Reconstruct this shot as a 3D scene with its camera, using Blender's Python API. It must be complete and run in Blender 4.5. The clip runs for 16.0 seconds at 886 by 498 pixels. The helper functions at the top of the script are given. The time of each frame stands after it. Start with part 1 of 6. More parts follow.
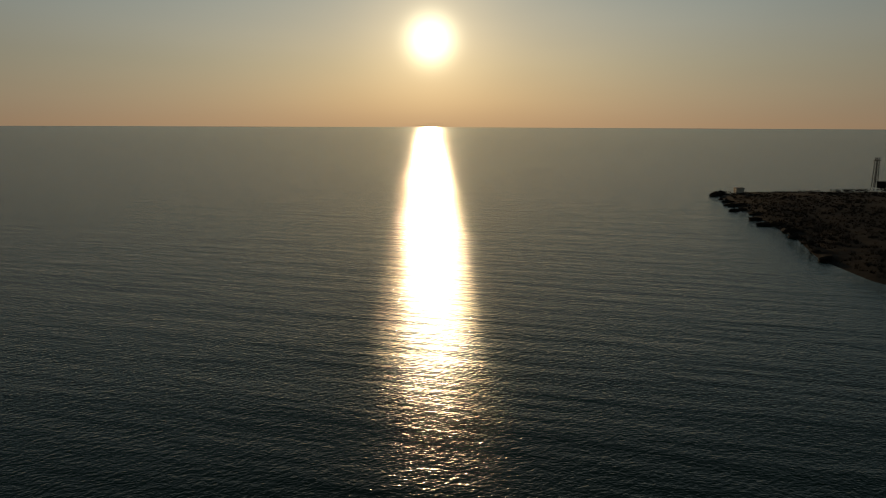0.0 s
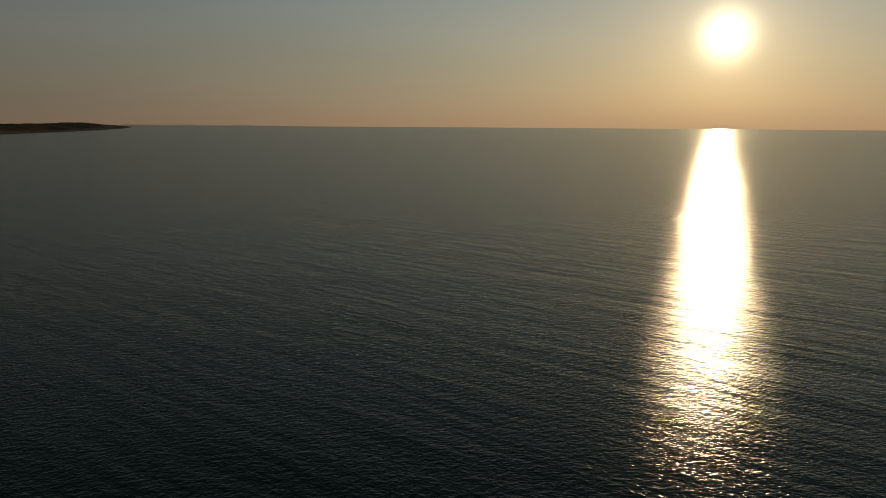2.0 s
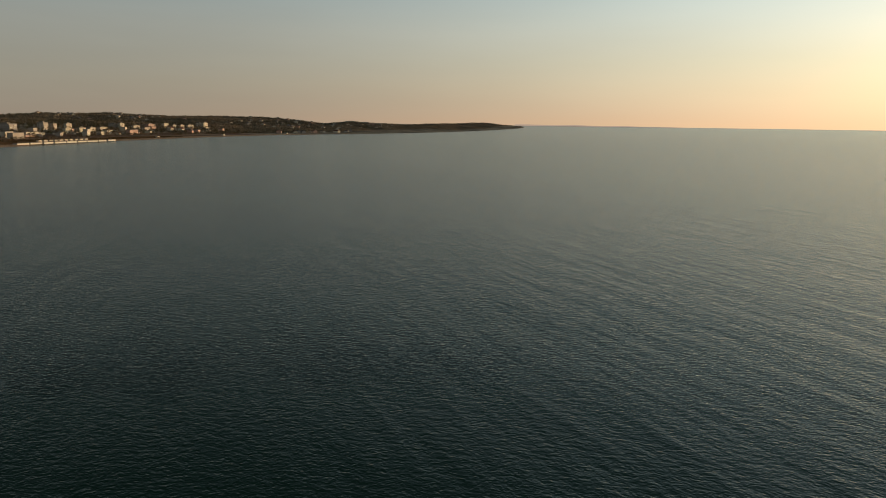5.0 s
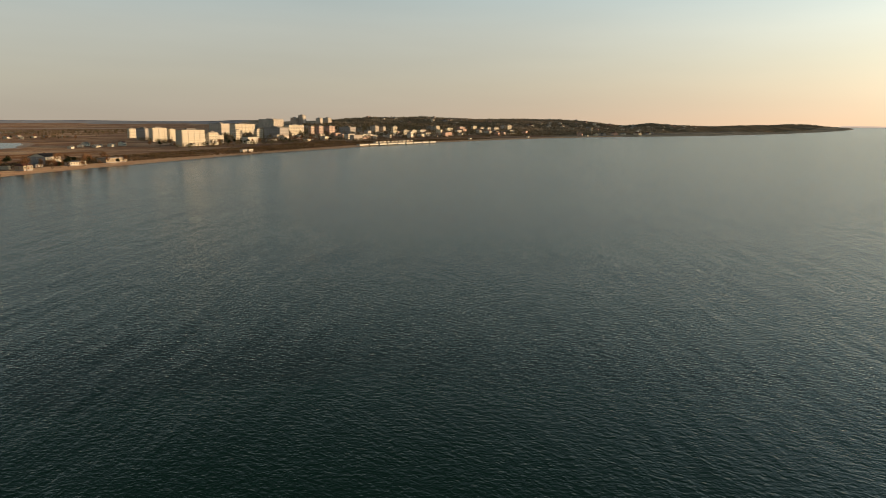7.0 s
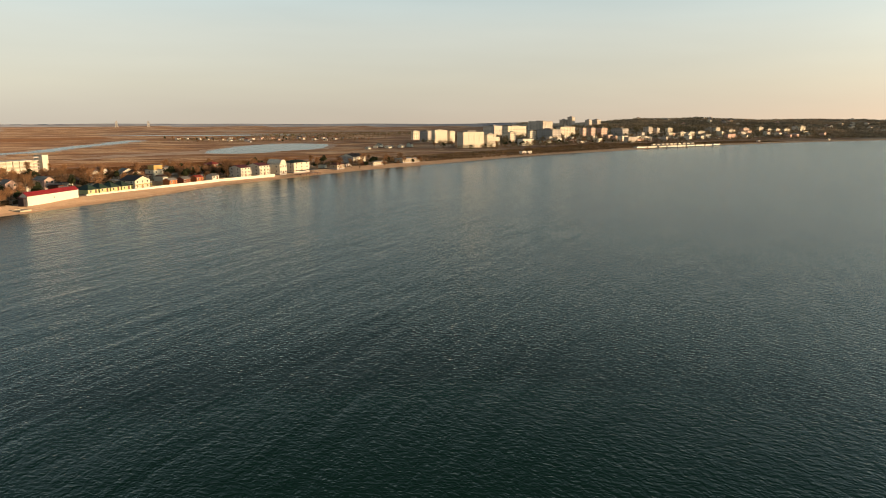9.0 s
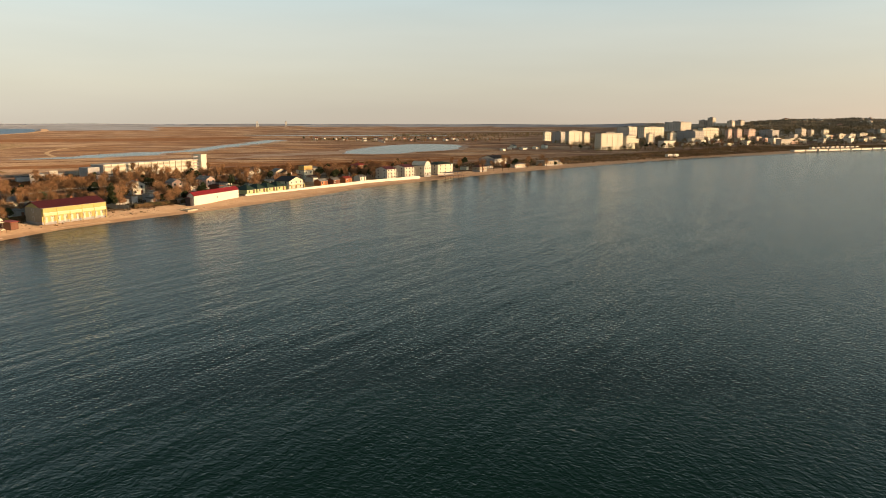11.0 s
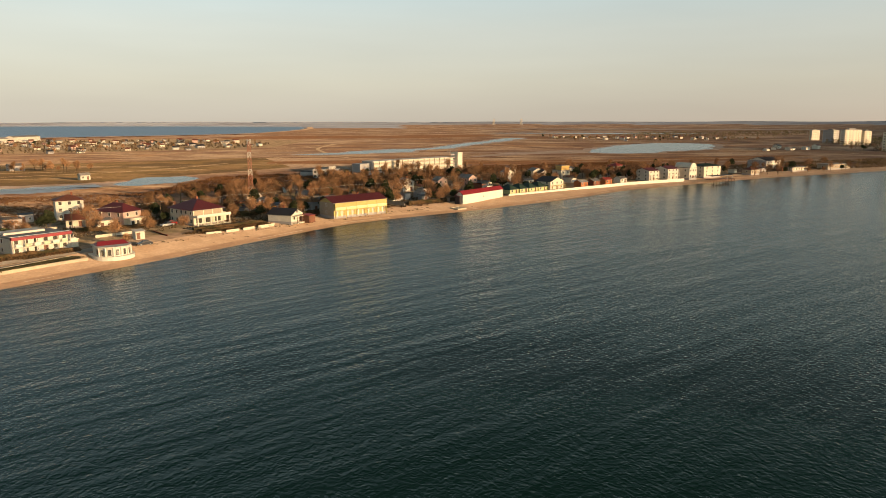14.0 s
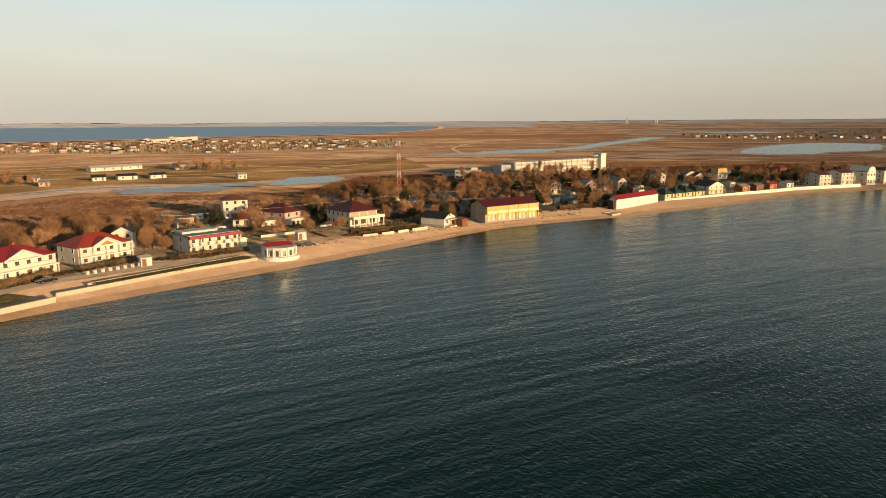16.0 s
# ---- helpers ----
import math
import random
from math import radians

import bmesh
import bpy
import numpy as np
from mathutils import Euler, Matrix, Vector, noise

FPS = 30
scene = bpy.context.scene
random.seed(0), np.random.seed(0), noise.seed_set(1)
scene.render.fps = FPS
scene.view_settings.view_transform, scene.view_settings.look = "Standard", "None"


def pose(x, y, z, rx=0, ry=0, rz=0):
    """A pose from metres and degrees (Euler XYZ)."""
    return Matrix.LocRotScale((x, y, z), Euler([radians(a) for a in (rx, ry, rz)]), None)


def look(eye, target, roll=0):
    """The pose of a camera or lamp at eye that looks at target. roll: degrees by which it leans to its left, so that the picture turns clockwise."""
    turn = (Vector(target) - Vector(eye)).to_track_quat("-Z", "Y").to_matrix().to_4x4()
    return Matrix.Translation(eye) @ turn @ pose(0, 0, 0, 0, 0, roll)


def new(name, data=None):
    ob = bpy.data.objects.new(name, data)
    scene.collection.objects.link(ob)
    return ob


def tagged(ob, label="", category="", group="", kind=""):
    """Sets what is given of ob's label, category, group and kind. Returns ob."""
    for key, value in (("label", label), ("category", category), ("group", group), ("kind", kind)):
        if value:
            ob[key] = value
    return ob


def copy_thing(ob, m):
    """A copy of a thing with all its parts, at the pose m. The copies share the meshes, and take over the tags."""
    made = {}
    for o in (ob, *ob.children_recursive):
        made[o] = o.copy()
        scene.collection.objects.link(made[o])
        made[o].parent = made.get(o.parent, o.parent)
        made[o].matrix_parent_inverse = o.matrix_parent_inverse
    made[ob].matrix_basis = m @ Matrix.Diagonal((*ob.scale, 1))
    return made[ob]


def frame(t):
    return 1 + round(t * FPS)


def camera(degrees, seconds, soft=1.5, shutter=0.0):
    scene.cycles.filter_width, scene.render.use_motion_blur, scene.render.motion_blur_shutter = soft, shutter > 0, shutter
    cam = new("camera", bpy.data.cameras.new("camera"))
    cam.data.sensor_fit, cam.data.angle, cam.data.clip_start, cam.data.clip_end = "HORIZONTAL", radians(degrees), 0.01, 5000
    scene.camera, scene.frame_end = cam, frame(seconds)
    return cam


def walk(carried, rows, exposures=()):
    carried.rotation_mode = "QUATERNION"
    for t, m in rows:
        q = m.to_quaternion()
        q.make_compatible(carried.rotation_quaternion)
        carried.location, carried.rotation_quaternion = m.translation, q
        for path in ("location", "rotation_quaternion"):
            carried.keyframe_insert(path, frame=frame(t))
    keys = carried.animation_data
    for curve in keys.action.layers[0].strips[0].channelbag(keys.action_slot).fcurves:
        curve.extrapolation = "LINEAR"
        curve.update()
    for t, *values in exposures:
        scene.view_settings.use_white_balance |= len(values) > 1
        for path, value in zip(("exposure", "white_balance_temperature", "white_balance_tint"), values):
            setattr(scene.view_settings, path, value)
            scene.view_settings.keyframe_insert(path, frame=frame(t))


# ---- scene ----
import colorsys
import itertools

# ---------------------------------------------------------------- camera
cam = camera(64.8, 16.0, soft=0.8, shutter=0.15)
ROWS = [
    (0, 76.6, -187.3, 37.8, -113.75, -10.08, 0.24),
    (0.5, 75.2, -178.1, 37.9, -108.27, -10.10, 0.24),
    (1, 73.9, -169.0, 37.9, -102.61, -10.12, 0.24),
    (1.5, 72.6, -159.9, 38.0, -96.97, -10.11, 0.34),
    (2, 71.2, -150.7, 38.0, -91.42, -10.08, 0.37),
    (2.5, 69.9, -141.6, 38.0, -86.07, -10.08, 0.46),
    (3, 68.6, -132.5, 38.1, -80.36, -10.13, 0.51),
    (5.3, 59.5, -92.7, 38.0, -59.64, -10.29, 0.66),
    (5.5, 58.6, -89.5, 38.0, -58.11, -10.29, 0.61),
    (6, 56.4, -81.6, 37.8, -52.16, -10.32, 0.62),
    (6.5, 54.2, -73.8, 37.7, -45.19, -10.33, 0.47),
    (7, 52.0, -66.1, 37.6, -38.66, -10.32, 0.41),
    (7.5, 49.6, -58.6, 37.4, -32.42, -10.28, 0.32),
    (8, 47.1, -51.5, 37.3, -27.47, -10.27, 0.21),
    (8.5, 44.5, -44.6, 37.1, -22.62, -10.26, 0.05),
    (9, 41.9, -37.8, 37.0, -17.75, -10.24, 0.03),
    (9.2, 40.8, -35.3, 37.0, -15.87, -10.27, 0.06),
    (11.3, 28.0, -14.7, 37.6, -6.18, -10.21, 0.12),
    (11.5, 26.8, -13.4, 37.6, -4.78, -10.22, 0.13),
    (12, 23.9, -10.9, 37.6, -1.27, -10.28, 0.14),
    (12.5, 21.0, -8.9, 37.7, 2.10, -10.32, 0.11),
    (13, 18.0, -7.4, 37.9, 5.35, -10.37, 0.04),
    (13.5, 15.0, -6.0, 38.0, 8.05, -10.38, -0.02),
    (14, 11.9, -4.6, 38.3, 10.74, -10.42, -0.06),
    (14.5, 8.8, -3.2, 38.5, 13.23, -10.45, -0.02),
    (15, 5.7, -1.9, 38.8, 15.78, -10.48, -0.11),
    (15.5, 2.8, -0.9, 39.1, 18.43, -10.48, -0.26),
    (16, -0.0, 0.0, 39.4, 21.08, -10.47, -0.37),
]


def view(x, y, z, yaw, pitch, roll):
    a, b = radians(yaw), radians(pitch)
    ahead = Vector((-math.sin(a) * math.cos(b), math.cos(a) * math.cos(b), math.sin(b)))
    eye = Vector((x, y, z))
    return look(eye, eye + ahead * 100, roll)


EXPOSURES = [(0, -2.26), (1.5, -2.4), (3.0, -1.86), (5.3, -0.58), (6.5, -0.16), (7.5, 0.1), (9.0, 0.38), (12.0, 0.33), (16.0, 0.26)]
walk(cam, [(t, view(*row)) for t, *row in ROWS], EXPOSURES)

# ---------------------------------------------------------------- light
SUN_AZ, SUN_EL = radians(-22.7), radians(6.6)
TO_SUN = Vector((math.cos(SUN_AZ) * math.cos(SUN_EL), math.sin(SUN_AZ) * math.cos(SUN_EL), math.sin(SUN_EL)))
sun_data = bpy.data.lights.new("sun", "SUN")
sun_data.energy, sun_data.angle, sun_data.color = 5.0, radians(0.6), (1.0, 0.655, 0.345)
sun = new("sun", sun_data)
sun.matrix_world = look(TO_SUN * 500, (0, 0, 0))


def make_world():
    world = bpy.data.worlds.new("evening_sky")
    world.use_nodes = True
    scene.world = world
    nt = world.node_tree
    nt.nodes.clear()
    out = nt.nodes.new("ShaderNodeOutputWorld")
    bg = nt.nodes.new("ShaderNodeBackground")
    sky = nt.nodes.new("ShaderNodeTexSky")
    sky.sky_type, sky.sun_disc = "NISHITA", False
    sky.sun_elevation, sky.sun_rotation = SUN_EL, math.pi / 2 - SUN_AZ
    sky.air_density, sky.dust_density, sky.ozone_density = 1.0, 3.0, 1.0
    scale = nt.nodes.new("ShaderNodeVectorMath")
    scale.operation = "SCALE"
    scale.inputs["Scale"].default_value = 0.1
    nt.links.new(sky.outputs[0], scale.inputs[0])
    coord = nt.nodes.new("ShaderNodeTexCoord")
    sep = nt.nodes.new("ShaderNodeSeparateXYZ")
    nt.links.new(coord.outputs["Generated"], sep.inputs[0])
    # evening haze: a pale warm veil, thickest at the horizon
    ramp = nt.nodes.new("ShaderNodeValToRGB")
    stops = ((0.0, (0.63, 0.57, 0.47)), (0.05, (0.70, 0.67, 0.55)), (0.12, (0.71, 0.74, 0.67)), (0.19, (0.59, 0.73, 0.75)), (0.32, (0.30, 0.42, 0.48)), (0.55, (0.10, 0.16, 0.21)), (1.0, (0.05, 0.09, 0.13)))
    while len(ramp.color_ramp.elements) < len(stops):
        ramp.color_ramp.elements.new(0.5)
    for e, (p, c) in zip(ramp.color_ramp.elements, stops):
        e.position, e.color = p, (*c, 1)
    nt.links.new(sep.outputs["Z"], ramp.inputs[0])
    mix = nt.nodes.new("ShaderNodeMix")
    mix.data_type = "RGBA"
    mix.inputs["Factor"].default_value = 0.8
    nt.links.new(scale.outputs[0], mix.inputs["A"])
    nt.links.new(ramp.outputs[0], mix.inputs["B"])
    # the sun's own disc in the haze and the aureole round it
    dot = nt.nodes.new("ShaderNodeVectorMath")
    dot.operation = "DOT_PRODUCT"
    dot.inputs[1].default_value = TO_SUN
    nt.links.new(coord.outputs["Generated"], dot.inputs[0])
    # the sky is darkest at a right angle to the sun, the more so high up
    def math_node(op, a, b=None, third=None):
        n = nt.nodes.new("ShaderNodeMath")
        n.operation = op
        for k, v in enumerate((a, b, third)):
            if isinstance(v, (int, float)):
                n.inputs[k].default_value = v
            elif v is not None:
                nt.links.new(v, n.inputs[k])
        return n.outputs[0]

    side = math_node("SUBTRACT", 1.0, math_node("MULTIPLY", dot.outputs["Value"], dot.outputs["Value"]))
    veil = math_node("SUBTRACT", 1.0, math_node("MULTIPLY", math_node("MULTIPLY", side, side), 0.2))
    high = nt.nodes.new("ShaderNodeMapRange")
    high.inputs["From Min"].default_value, high.inputs["From Max"].default_value = 0.17, 0.38
    high.inputs["To Min"].default_value, high.inputs["To Max"].default_value = 1.0, 5.0
    nt.links.new(sep.outputs["Z"], high.inputs[0])
    dim = nt.nodes.new("ShaderNodeVectorMath")
    dim.operation = "SCALE"
    nt.links.new(mix.outputs["Result"], dim.inputs[0])
    nt.links.new(math_node("POWER", veil, high.outputs[0]), dim.inputs["Scale"])
    # thin veils of high cloud, drawn out along the horizon
    squash = nt.nodes.new("ShaderNodeMapping")
    squash.inputs["Scale"].default_value = (2.2, 2.2, 16.0)
    squash.inputs["Rotation"].default_value = (0.10, -0.06, 0.0)
    nt.links.new(coord.outputs["Generated"], squash.inputs[0])
    veils = nt.nodes.new("ShaderNodeTexNoise")
    veils.inputs["Scale"].default_value, veils.inputs["Detail"].default_value = 1.0, 4.0
    nt.links.new(squash.outputs[0], veils.inputs["Vector"])
    thin = nt.nodes.new("ShaderNodeMapRange")
    thin.inputs["From Min"].default_value, thin.inputs["From Max"].default_value = 0.3, 0.7
    thin.inputs["To Min"].default_value, thin.inputs["To Max"].default_value = 0.96, 1.04
    nt.links.new(veils.outputs[0], thin.inputs[0])
    clouded = nt.nodes.new("ShaderNodeVectorMath")
    clouded.operation = "SCALE"
    nt.links.new(dim.outputs[0], clouded.inputs[0])
    nt.links.new(thin.outputs[0], clouded.inputs["Scale"])
    total = clouded.outputs[0]
    for tight, power, tint in ((2600.0, 9.0, (1.0, 0.9, 0.6)), (320.0, 1.3, (1.0, 0.76, 0.42)), (4.6, 0.95, (0.90, 0.92, 0.58))):
        sub = nt.nodes.new("ShaderNodeMath")
        sub.operation = "SUBTRACT"
        sub.inputs[1].default_value = 1.0
        nt.links.new(dot.outputs["Value"], sub.inputs[0])
        mul = nt.nodes.new("ShaderNodeMath")
        mul.operation = "MULTIPLY"
        mul.inputs[1].default_value = tight
        nt.links.new(sub.outputs[0], mul.inputs[0])
        ex = nt.nodes.new("ShaderNodeMath")
        ex.operation = "EXPONENT"
        nt.links.new(mul.outputs[0], ex.inputs[0])
        glow = nt.nodes.new("ShaderNodeVectorMath")
        glow.operation = "SCALE"
        glow.inputs[0].default_value = [c * power for c in tint]
        if tight < 10:
            hue = nt.nodes.new("ShaderNodeValToRGB")
            shades = ((0.0, (1.0, 0.70, 0.40)), (0.035, (1.0, 0.83, 0.50)), (0.08, (0.96, 0.94, 0.62)), (0.13, (0.86, 0.95, 0.78)), (0.2, (0.68, 0.86, 0.86)), (0.32, (0.48, 0.62, 0.64)), (0.55, (0.22, 0.32, 0.35)))
            while len(hue.color_ramp.elements) < len(shades):
                hue.color_ramp.elements.new(0.5)
            for e, (p, c) in zip(hue.color_ramp.elements, shades):
                e.position, e.color = p, (*(v * power for v in c), 1)
            nt.links.new(sep.outputs["Z"], hue.inputs[0])
            nt.links.new(hue.outputs[0], glow.inputs[0])
        nt.links.new(ex.outputs[0], glow.inputs["Scale"])
        add = nt.nodes.new("ShaderNodeVectorMath")
        add.operation = "ADD"
        nt.links.new(total, add.inputs[0])
        nt.links.new(glow.outputs[0], add.inputs[1])
        total = add.outputs[0]
    # a band of orange along the horizon on the sun's side
    band = math_node("MULTIPLY", math_node("EXPONENT", math_node("MULTIPLY", math_node("MAXIMUM", sep.outputs["Z"], 0.0), -20.0)), math_node("EXPONENT", math_node("MULTIPLY", math_node("SUBTRACT", dot.outputs["Value"], 1.0), 2.2)))
    warm = nt.nodes.new("ShaderNodeVectorMath")
    warm.operation = "SCALE"
    warm.inputs[0].default_value = (0.56, 0.20, 0.0)
    nt.links.new(band, warm.inputs["Scale"])
    last = nt.nodes.new("ShaderNodeVectorMath")
    last.operation = "ADD"
    nt.links.new(total, last.inputs[0])
    nt.links.new(warm.outputs[0], last.inputs[1])
    nt.links.new(last.outputs[0], bg.inputs[0])
    bg.inputs[1].default_value = 1.0
    nt.links.new(bg.outputs[0], out.inputs[0])


make_world()


# ---------------------------------------------------------------- materials
def mat(name, color, rough=0.85, vary=0.25, size=1.0, bump=0.0, second=None, metal=0.0, per_object=0.0, streak=None, broad=None, shaggy=0.0):
    """A surface with grain at two scales; second: a colour that patches of it take on."""
    m = bpy.data.materials.new(name)
    m.use_nodes = True
    nt = m.node_tree
    bs = nt.nodes["Principled BSDF"]
    bs.inputs["Roughness"].default_value, bs.inputs["Metallic"].default_value = rough, metal
    bs.inputs["Diffuse Roughness"].default_value = shaggy
    if rough >= 0.9:
        bs.inputs["Specular IOR Level"].default_value = 0.08
    geo = nt.nodes.new("ShaderNodeNewGeometry")
    mapn = nt.nodes.new("ShaderNodeMapping")
    mapn.inputs["Scale"].default_value = streak or (1, 1, 1)
    nt.links.new(geo.outputs["Position"], mapn.inputs[0])
    fine, wide = (nt.nodes.new("ShaderNodeTexNoise") for _ in range(2))
    fine.inputs["Scale"].default_value, wide.inputs["Scale"].default_value = 1 / size, 0.13 / size
    fine.inputs["Detail"].default_value, wide.inputs["Detail"].default_value = 4, 6
    for n in (fine, wide):
        nt.links.new(mapn.outputs[0], n.inputs["Vector"])
    ramp = nt.nodes.new("ShaderNodeValToRGB")
    ramp.color_ramp.elements[0].position, ramp.color_ramp.elements[1].position = 0.42, 0.6
    ramp.color_ramp.elements[0].color = (*color, 1)
    ramp.color_ramp.elements[1].color = (*(second or [c * (1 - vary) for c in color]), 1)
    nt.links.new(wide.outputs[0], ramp.inputs[0])
    tint = ramp.outputs[0]
    for broad in ((broad,) if broad and not isinstance(broad[0][0], tuple) else (broad or ())):
        patchy = nt.nodes.new("ShaderNodeTexNoise")
        patchy.inputs["Scale"].default_value, patchy.inputs["Detail"].default_value = 1 / broad[1], 5
        nt.links.new(mapn.outputs[0], patchy.inputs["Vector"])
        steep = nt.nodes.new("ShaderNodeMapRange")
        steep.inputs["From Min"].default_value, steep.inputs["From Max"].default_value = 0.45, 0.6
        nt.links.new(patchy.outputs[0], steep.inputs[0])
        blend = nt.nodes.new("ShaderNodeMix")
        blend.data_type = "RGBA"
        blend.inputs["B"].default_value = (*broad[0], 1)
        nt.links.new(steep.outputs[0], blend.inputs["Factor"])
        nt.links.new(tint, blend.inputs["A"])
        tint = blend.outputs["Result"]
    grain = nt.nodes.new("ShaderNodeMapRange")
    grain.inputs["From Min"].default_value, grain.inputs["From Max"].default_value = 0.3, 0.7
    grain.inputs["To Min"].default_value, grain.inputs["To Max"].default_value = 1 - vary, 1 + vary * 0.6
    nt.links.new(fine.outputs[0], grain.inputs[0])
    mul = nt.nodes.new("ShaderNodeVectorMath")
    mul.operation = "SCALE"
    nt.links.new(tint, mul.inputs[0])
    nt.links.new(grain.outputs[0], mul.inputs["Scale"])
    last = mul.outputs[0]
    if per_object:
        info = nt.nodes.new("ShaderNodeObjectInfo")
        span = nt.nodes.new("ShaderNodeMapRange")
        span.inputs["To Min"].default_value, span.inputs["To Max"].default_value = 1 - per_object, 1 + per_object
        nt.links.new(info.outputs["Random"], span.inputs[0])
        again = nt.nodes.new("ShaderNodeVectorMath")
        again.operation = "SCALE"
        nt.links.new(last, again.inputs[0])
        nt.links.new(span.outputs[0], again.inputs["Scale"])
        last = again.outputs[0]
    nt.links.new(last, bs.inputs["Base Color"])
    if bump:
        b = nt.nodes.new("ShaderNodeBump")
        b.inputs["Strength"].default_value, b.inputs["Distance"].default_value = 0.6, bump
        nt.links.new(fine.outputs[0], b.inputs["Height"])
        nt.links.new(b.outputs[0], bs.inputs["Normal"])
    return m


def water_material(name, deep, rough, swell, ripple, tint):
    m = bpy.data.materials.new(name)
    m.use_nodes = True
    nt = m.node_tree
    nt.nodes.remove(nt.nodes["Principled BSDF"])
    body, gloss, blend, fres = (nt.nodes.new("ShaderNode" + k) for k in ("BsdfDiffuse", "BsdfGlossy", "MixShader", "Fresnel"))
    body.inputs["Color"].default_value, gloss.inputs["Color"].default_value = (*deep, 1), (*tint, 1)
    gloss.inputs["Roughness"].default_value, fres.inputs["IOR"].default_value = rough, 1.33
    # steep facets keep the grazing mirror of a ruffled sea well below one
    cap = nt.nodes.new("ShaderNodeMath")
    cap.operation = "MULTIPLY_ADD"
    cap.inputs[1].default_value, cap.inputs[2].default_value = -0.24, 1.0
    nt.links.new(fres.outputs[0], cap.inputs[0])
    mirror = nt.nodes.new("ShaderNodeMath")
    mirror.operation = "MULTIPLY"
    nt.links.new(fres.outputs[0], mirror.inputs[0])
    nt.links.new(cap.outputs[0], mirror.inputs[1])
    nt.links.new(mirror.outputs[0], blend.inputs[0])
    nt.links.new(body.outputs[0], blend.inputs[1])
    nt.links.new(gloss.outputs[0], blend.inputs[2])
    nt.links.new(blend.outputs[0], nt.nodes["Material Output"].inputs[0])
    geo = nt.nodes.new("ShaderNodeNewGeometry")

    def layer(crest, length, wave, detail):
        """Noise drawn out along crests of that bearing, with waves of that length."""
        rot = nt.nodes.new("ShaderNodeVectorRotate")
        rot.rotation_type = "Z_AXIS"
        rot.inputs["Angle"].default_value = -radians(crest)
        nt.links.new(geo.outputs["Position"], rot.inputs["Vector"])
        mp = nt.nodes.new("ShaderNodeMapping")
        mp.inputs["Scale"].default_value = (1.6 / length, 1.6 / wave, 1)
        nt.links.new(rot.outputs[0], mp.inputs[0])
        n = nt.nodes.new("ShaderNodeTexNoise")
        n.inputs["Scale"].default_value, n.inputs["Detail"].default_value = 1.0, detail
        nt.links.new(mp.outputs[0], n.inputs["Vector"])
        return n.outputs[0]

    normal = None
    # long crests that run with the coast, and short ripples across them
    for height, dist in ((layer(56, 90, 34, 3), swell * 0.8), (layer(46, 80, 15, 3), swell * 1.0), (layer(51, 46, 6.2, 3), swell * 0.75), (layer(80, 8, 4.2, 2), swell * 0.16), (layer(100, 3.0, 1.6, 2), swell * 0.35), (layer(140, 1.5, 1.0, 2), swell * 0.27), (layer(75, 0.85, 0.65, 2), ripple * 0.48)):
        b = nt.nodes.new("ShaderNodeBump")
        b.inputs["Distance"].default_value = dist
        b.inputs["Strength"].default_value = 0.88
        nt.links.new(height, b.inputs["Height"])
        if normal:
            nt.links.new(normal, b.inputs["Normal"])
        normal = b.outputs[0]
    for node in (gloss, fres):
        nt.links.new(normal, node.inputs["Normal"])
    return m


SEA = water_material("sea_water", (0.007, 0.0285, 0.018), 0.13, 0.33, 0.17, (0.77, 0.82, 0.84))
BAY = water_material("bay_water", (0.012, 0.032, 0.045), 0.3, 0.3, 0.14, (0.56, 0.63, 0.71))
POND = water_material("still_water", (0.05, 0.06, 0.06), 0.16, 0.08, 0.05, (0.80, 0.84, 0.86))
STEPPE = mat("dry_steppe", (0.305, 0.175, 0.093), 0.95, 0.35, 3.0, 0.6, (0.195, 0.108, 0.061), broad=(((0.36, 0.25, 0.16), 45.0), ((0.14, 0.078, 0.05), 60.0), ((0.38, 0.28, 0.195), 190.0), ((0.195, 0.115, 0.076), 120.0)), shaggy=1.0)
FIELD = mat("short_grass", (0.195, 0.125, 0.052), 0.95, 0.3, 3.0, 0.4, (0.145, 0.098, 0.04), broad=(((0.23, 0.145, 0.07), 30.0), ((0.11, 0.072, 0.034), 55.0)), shaggy=1.0)
SAND = mat("beach_sand", (0.50, 0.35, 0.235), 0.9, 0.14, 0.8, 0.12, (0.42, 0.285, 0.185), broad=((0.46, 0.31, 0.20), 9.0), shaggy=1.0)
WET_SAND = mat("wet_sand", (0.40, 0.255, 0.155), 0.75, 0.16, 1.2, 0.1, (0.32, 0.20, 0.12), shaggy=0.8)
WET_MUD = mat("wet_mud", (0.23, 0.19, 0.175), 0.32, 0.25, 5.0, 0.02, (0.32, 0.28, 0.26), broad=((0.15, 0.10, 0.075), 14.0))
SALT = mat("salt_mud", (0.27, 0.205, 0.16), 0.7, 0.3, 4.0, 0.03, (0.19, 0.13, 0.09), shaggy=1.0)
DIRT = mat("dirt_track", (0.42, 0.31, 0.20), 0.95, 0.15, 2.0, shaggy=1.0)
PAVING = mat("concrete_paving", (0.33, 0.27, 0.205), 0.9, 0.15, 1.2, shaggy=1.0)
YARD = mat("trodden_yard", (0.34, 0.24, 0.15), 0.95, 0.3, 1.2, 0.5, (0.20, 0.15, 0.085), shaggy=1.0)
# lightened so that the colour carries the haze over the hills
HILL = mat("hazed_scrub_hill", (0.40, 0.325, 0.235), 0.95, 0.4, 14.0, 6.0, (0.20, 0.175, 0.13), shaggy=1.0)
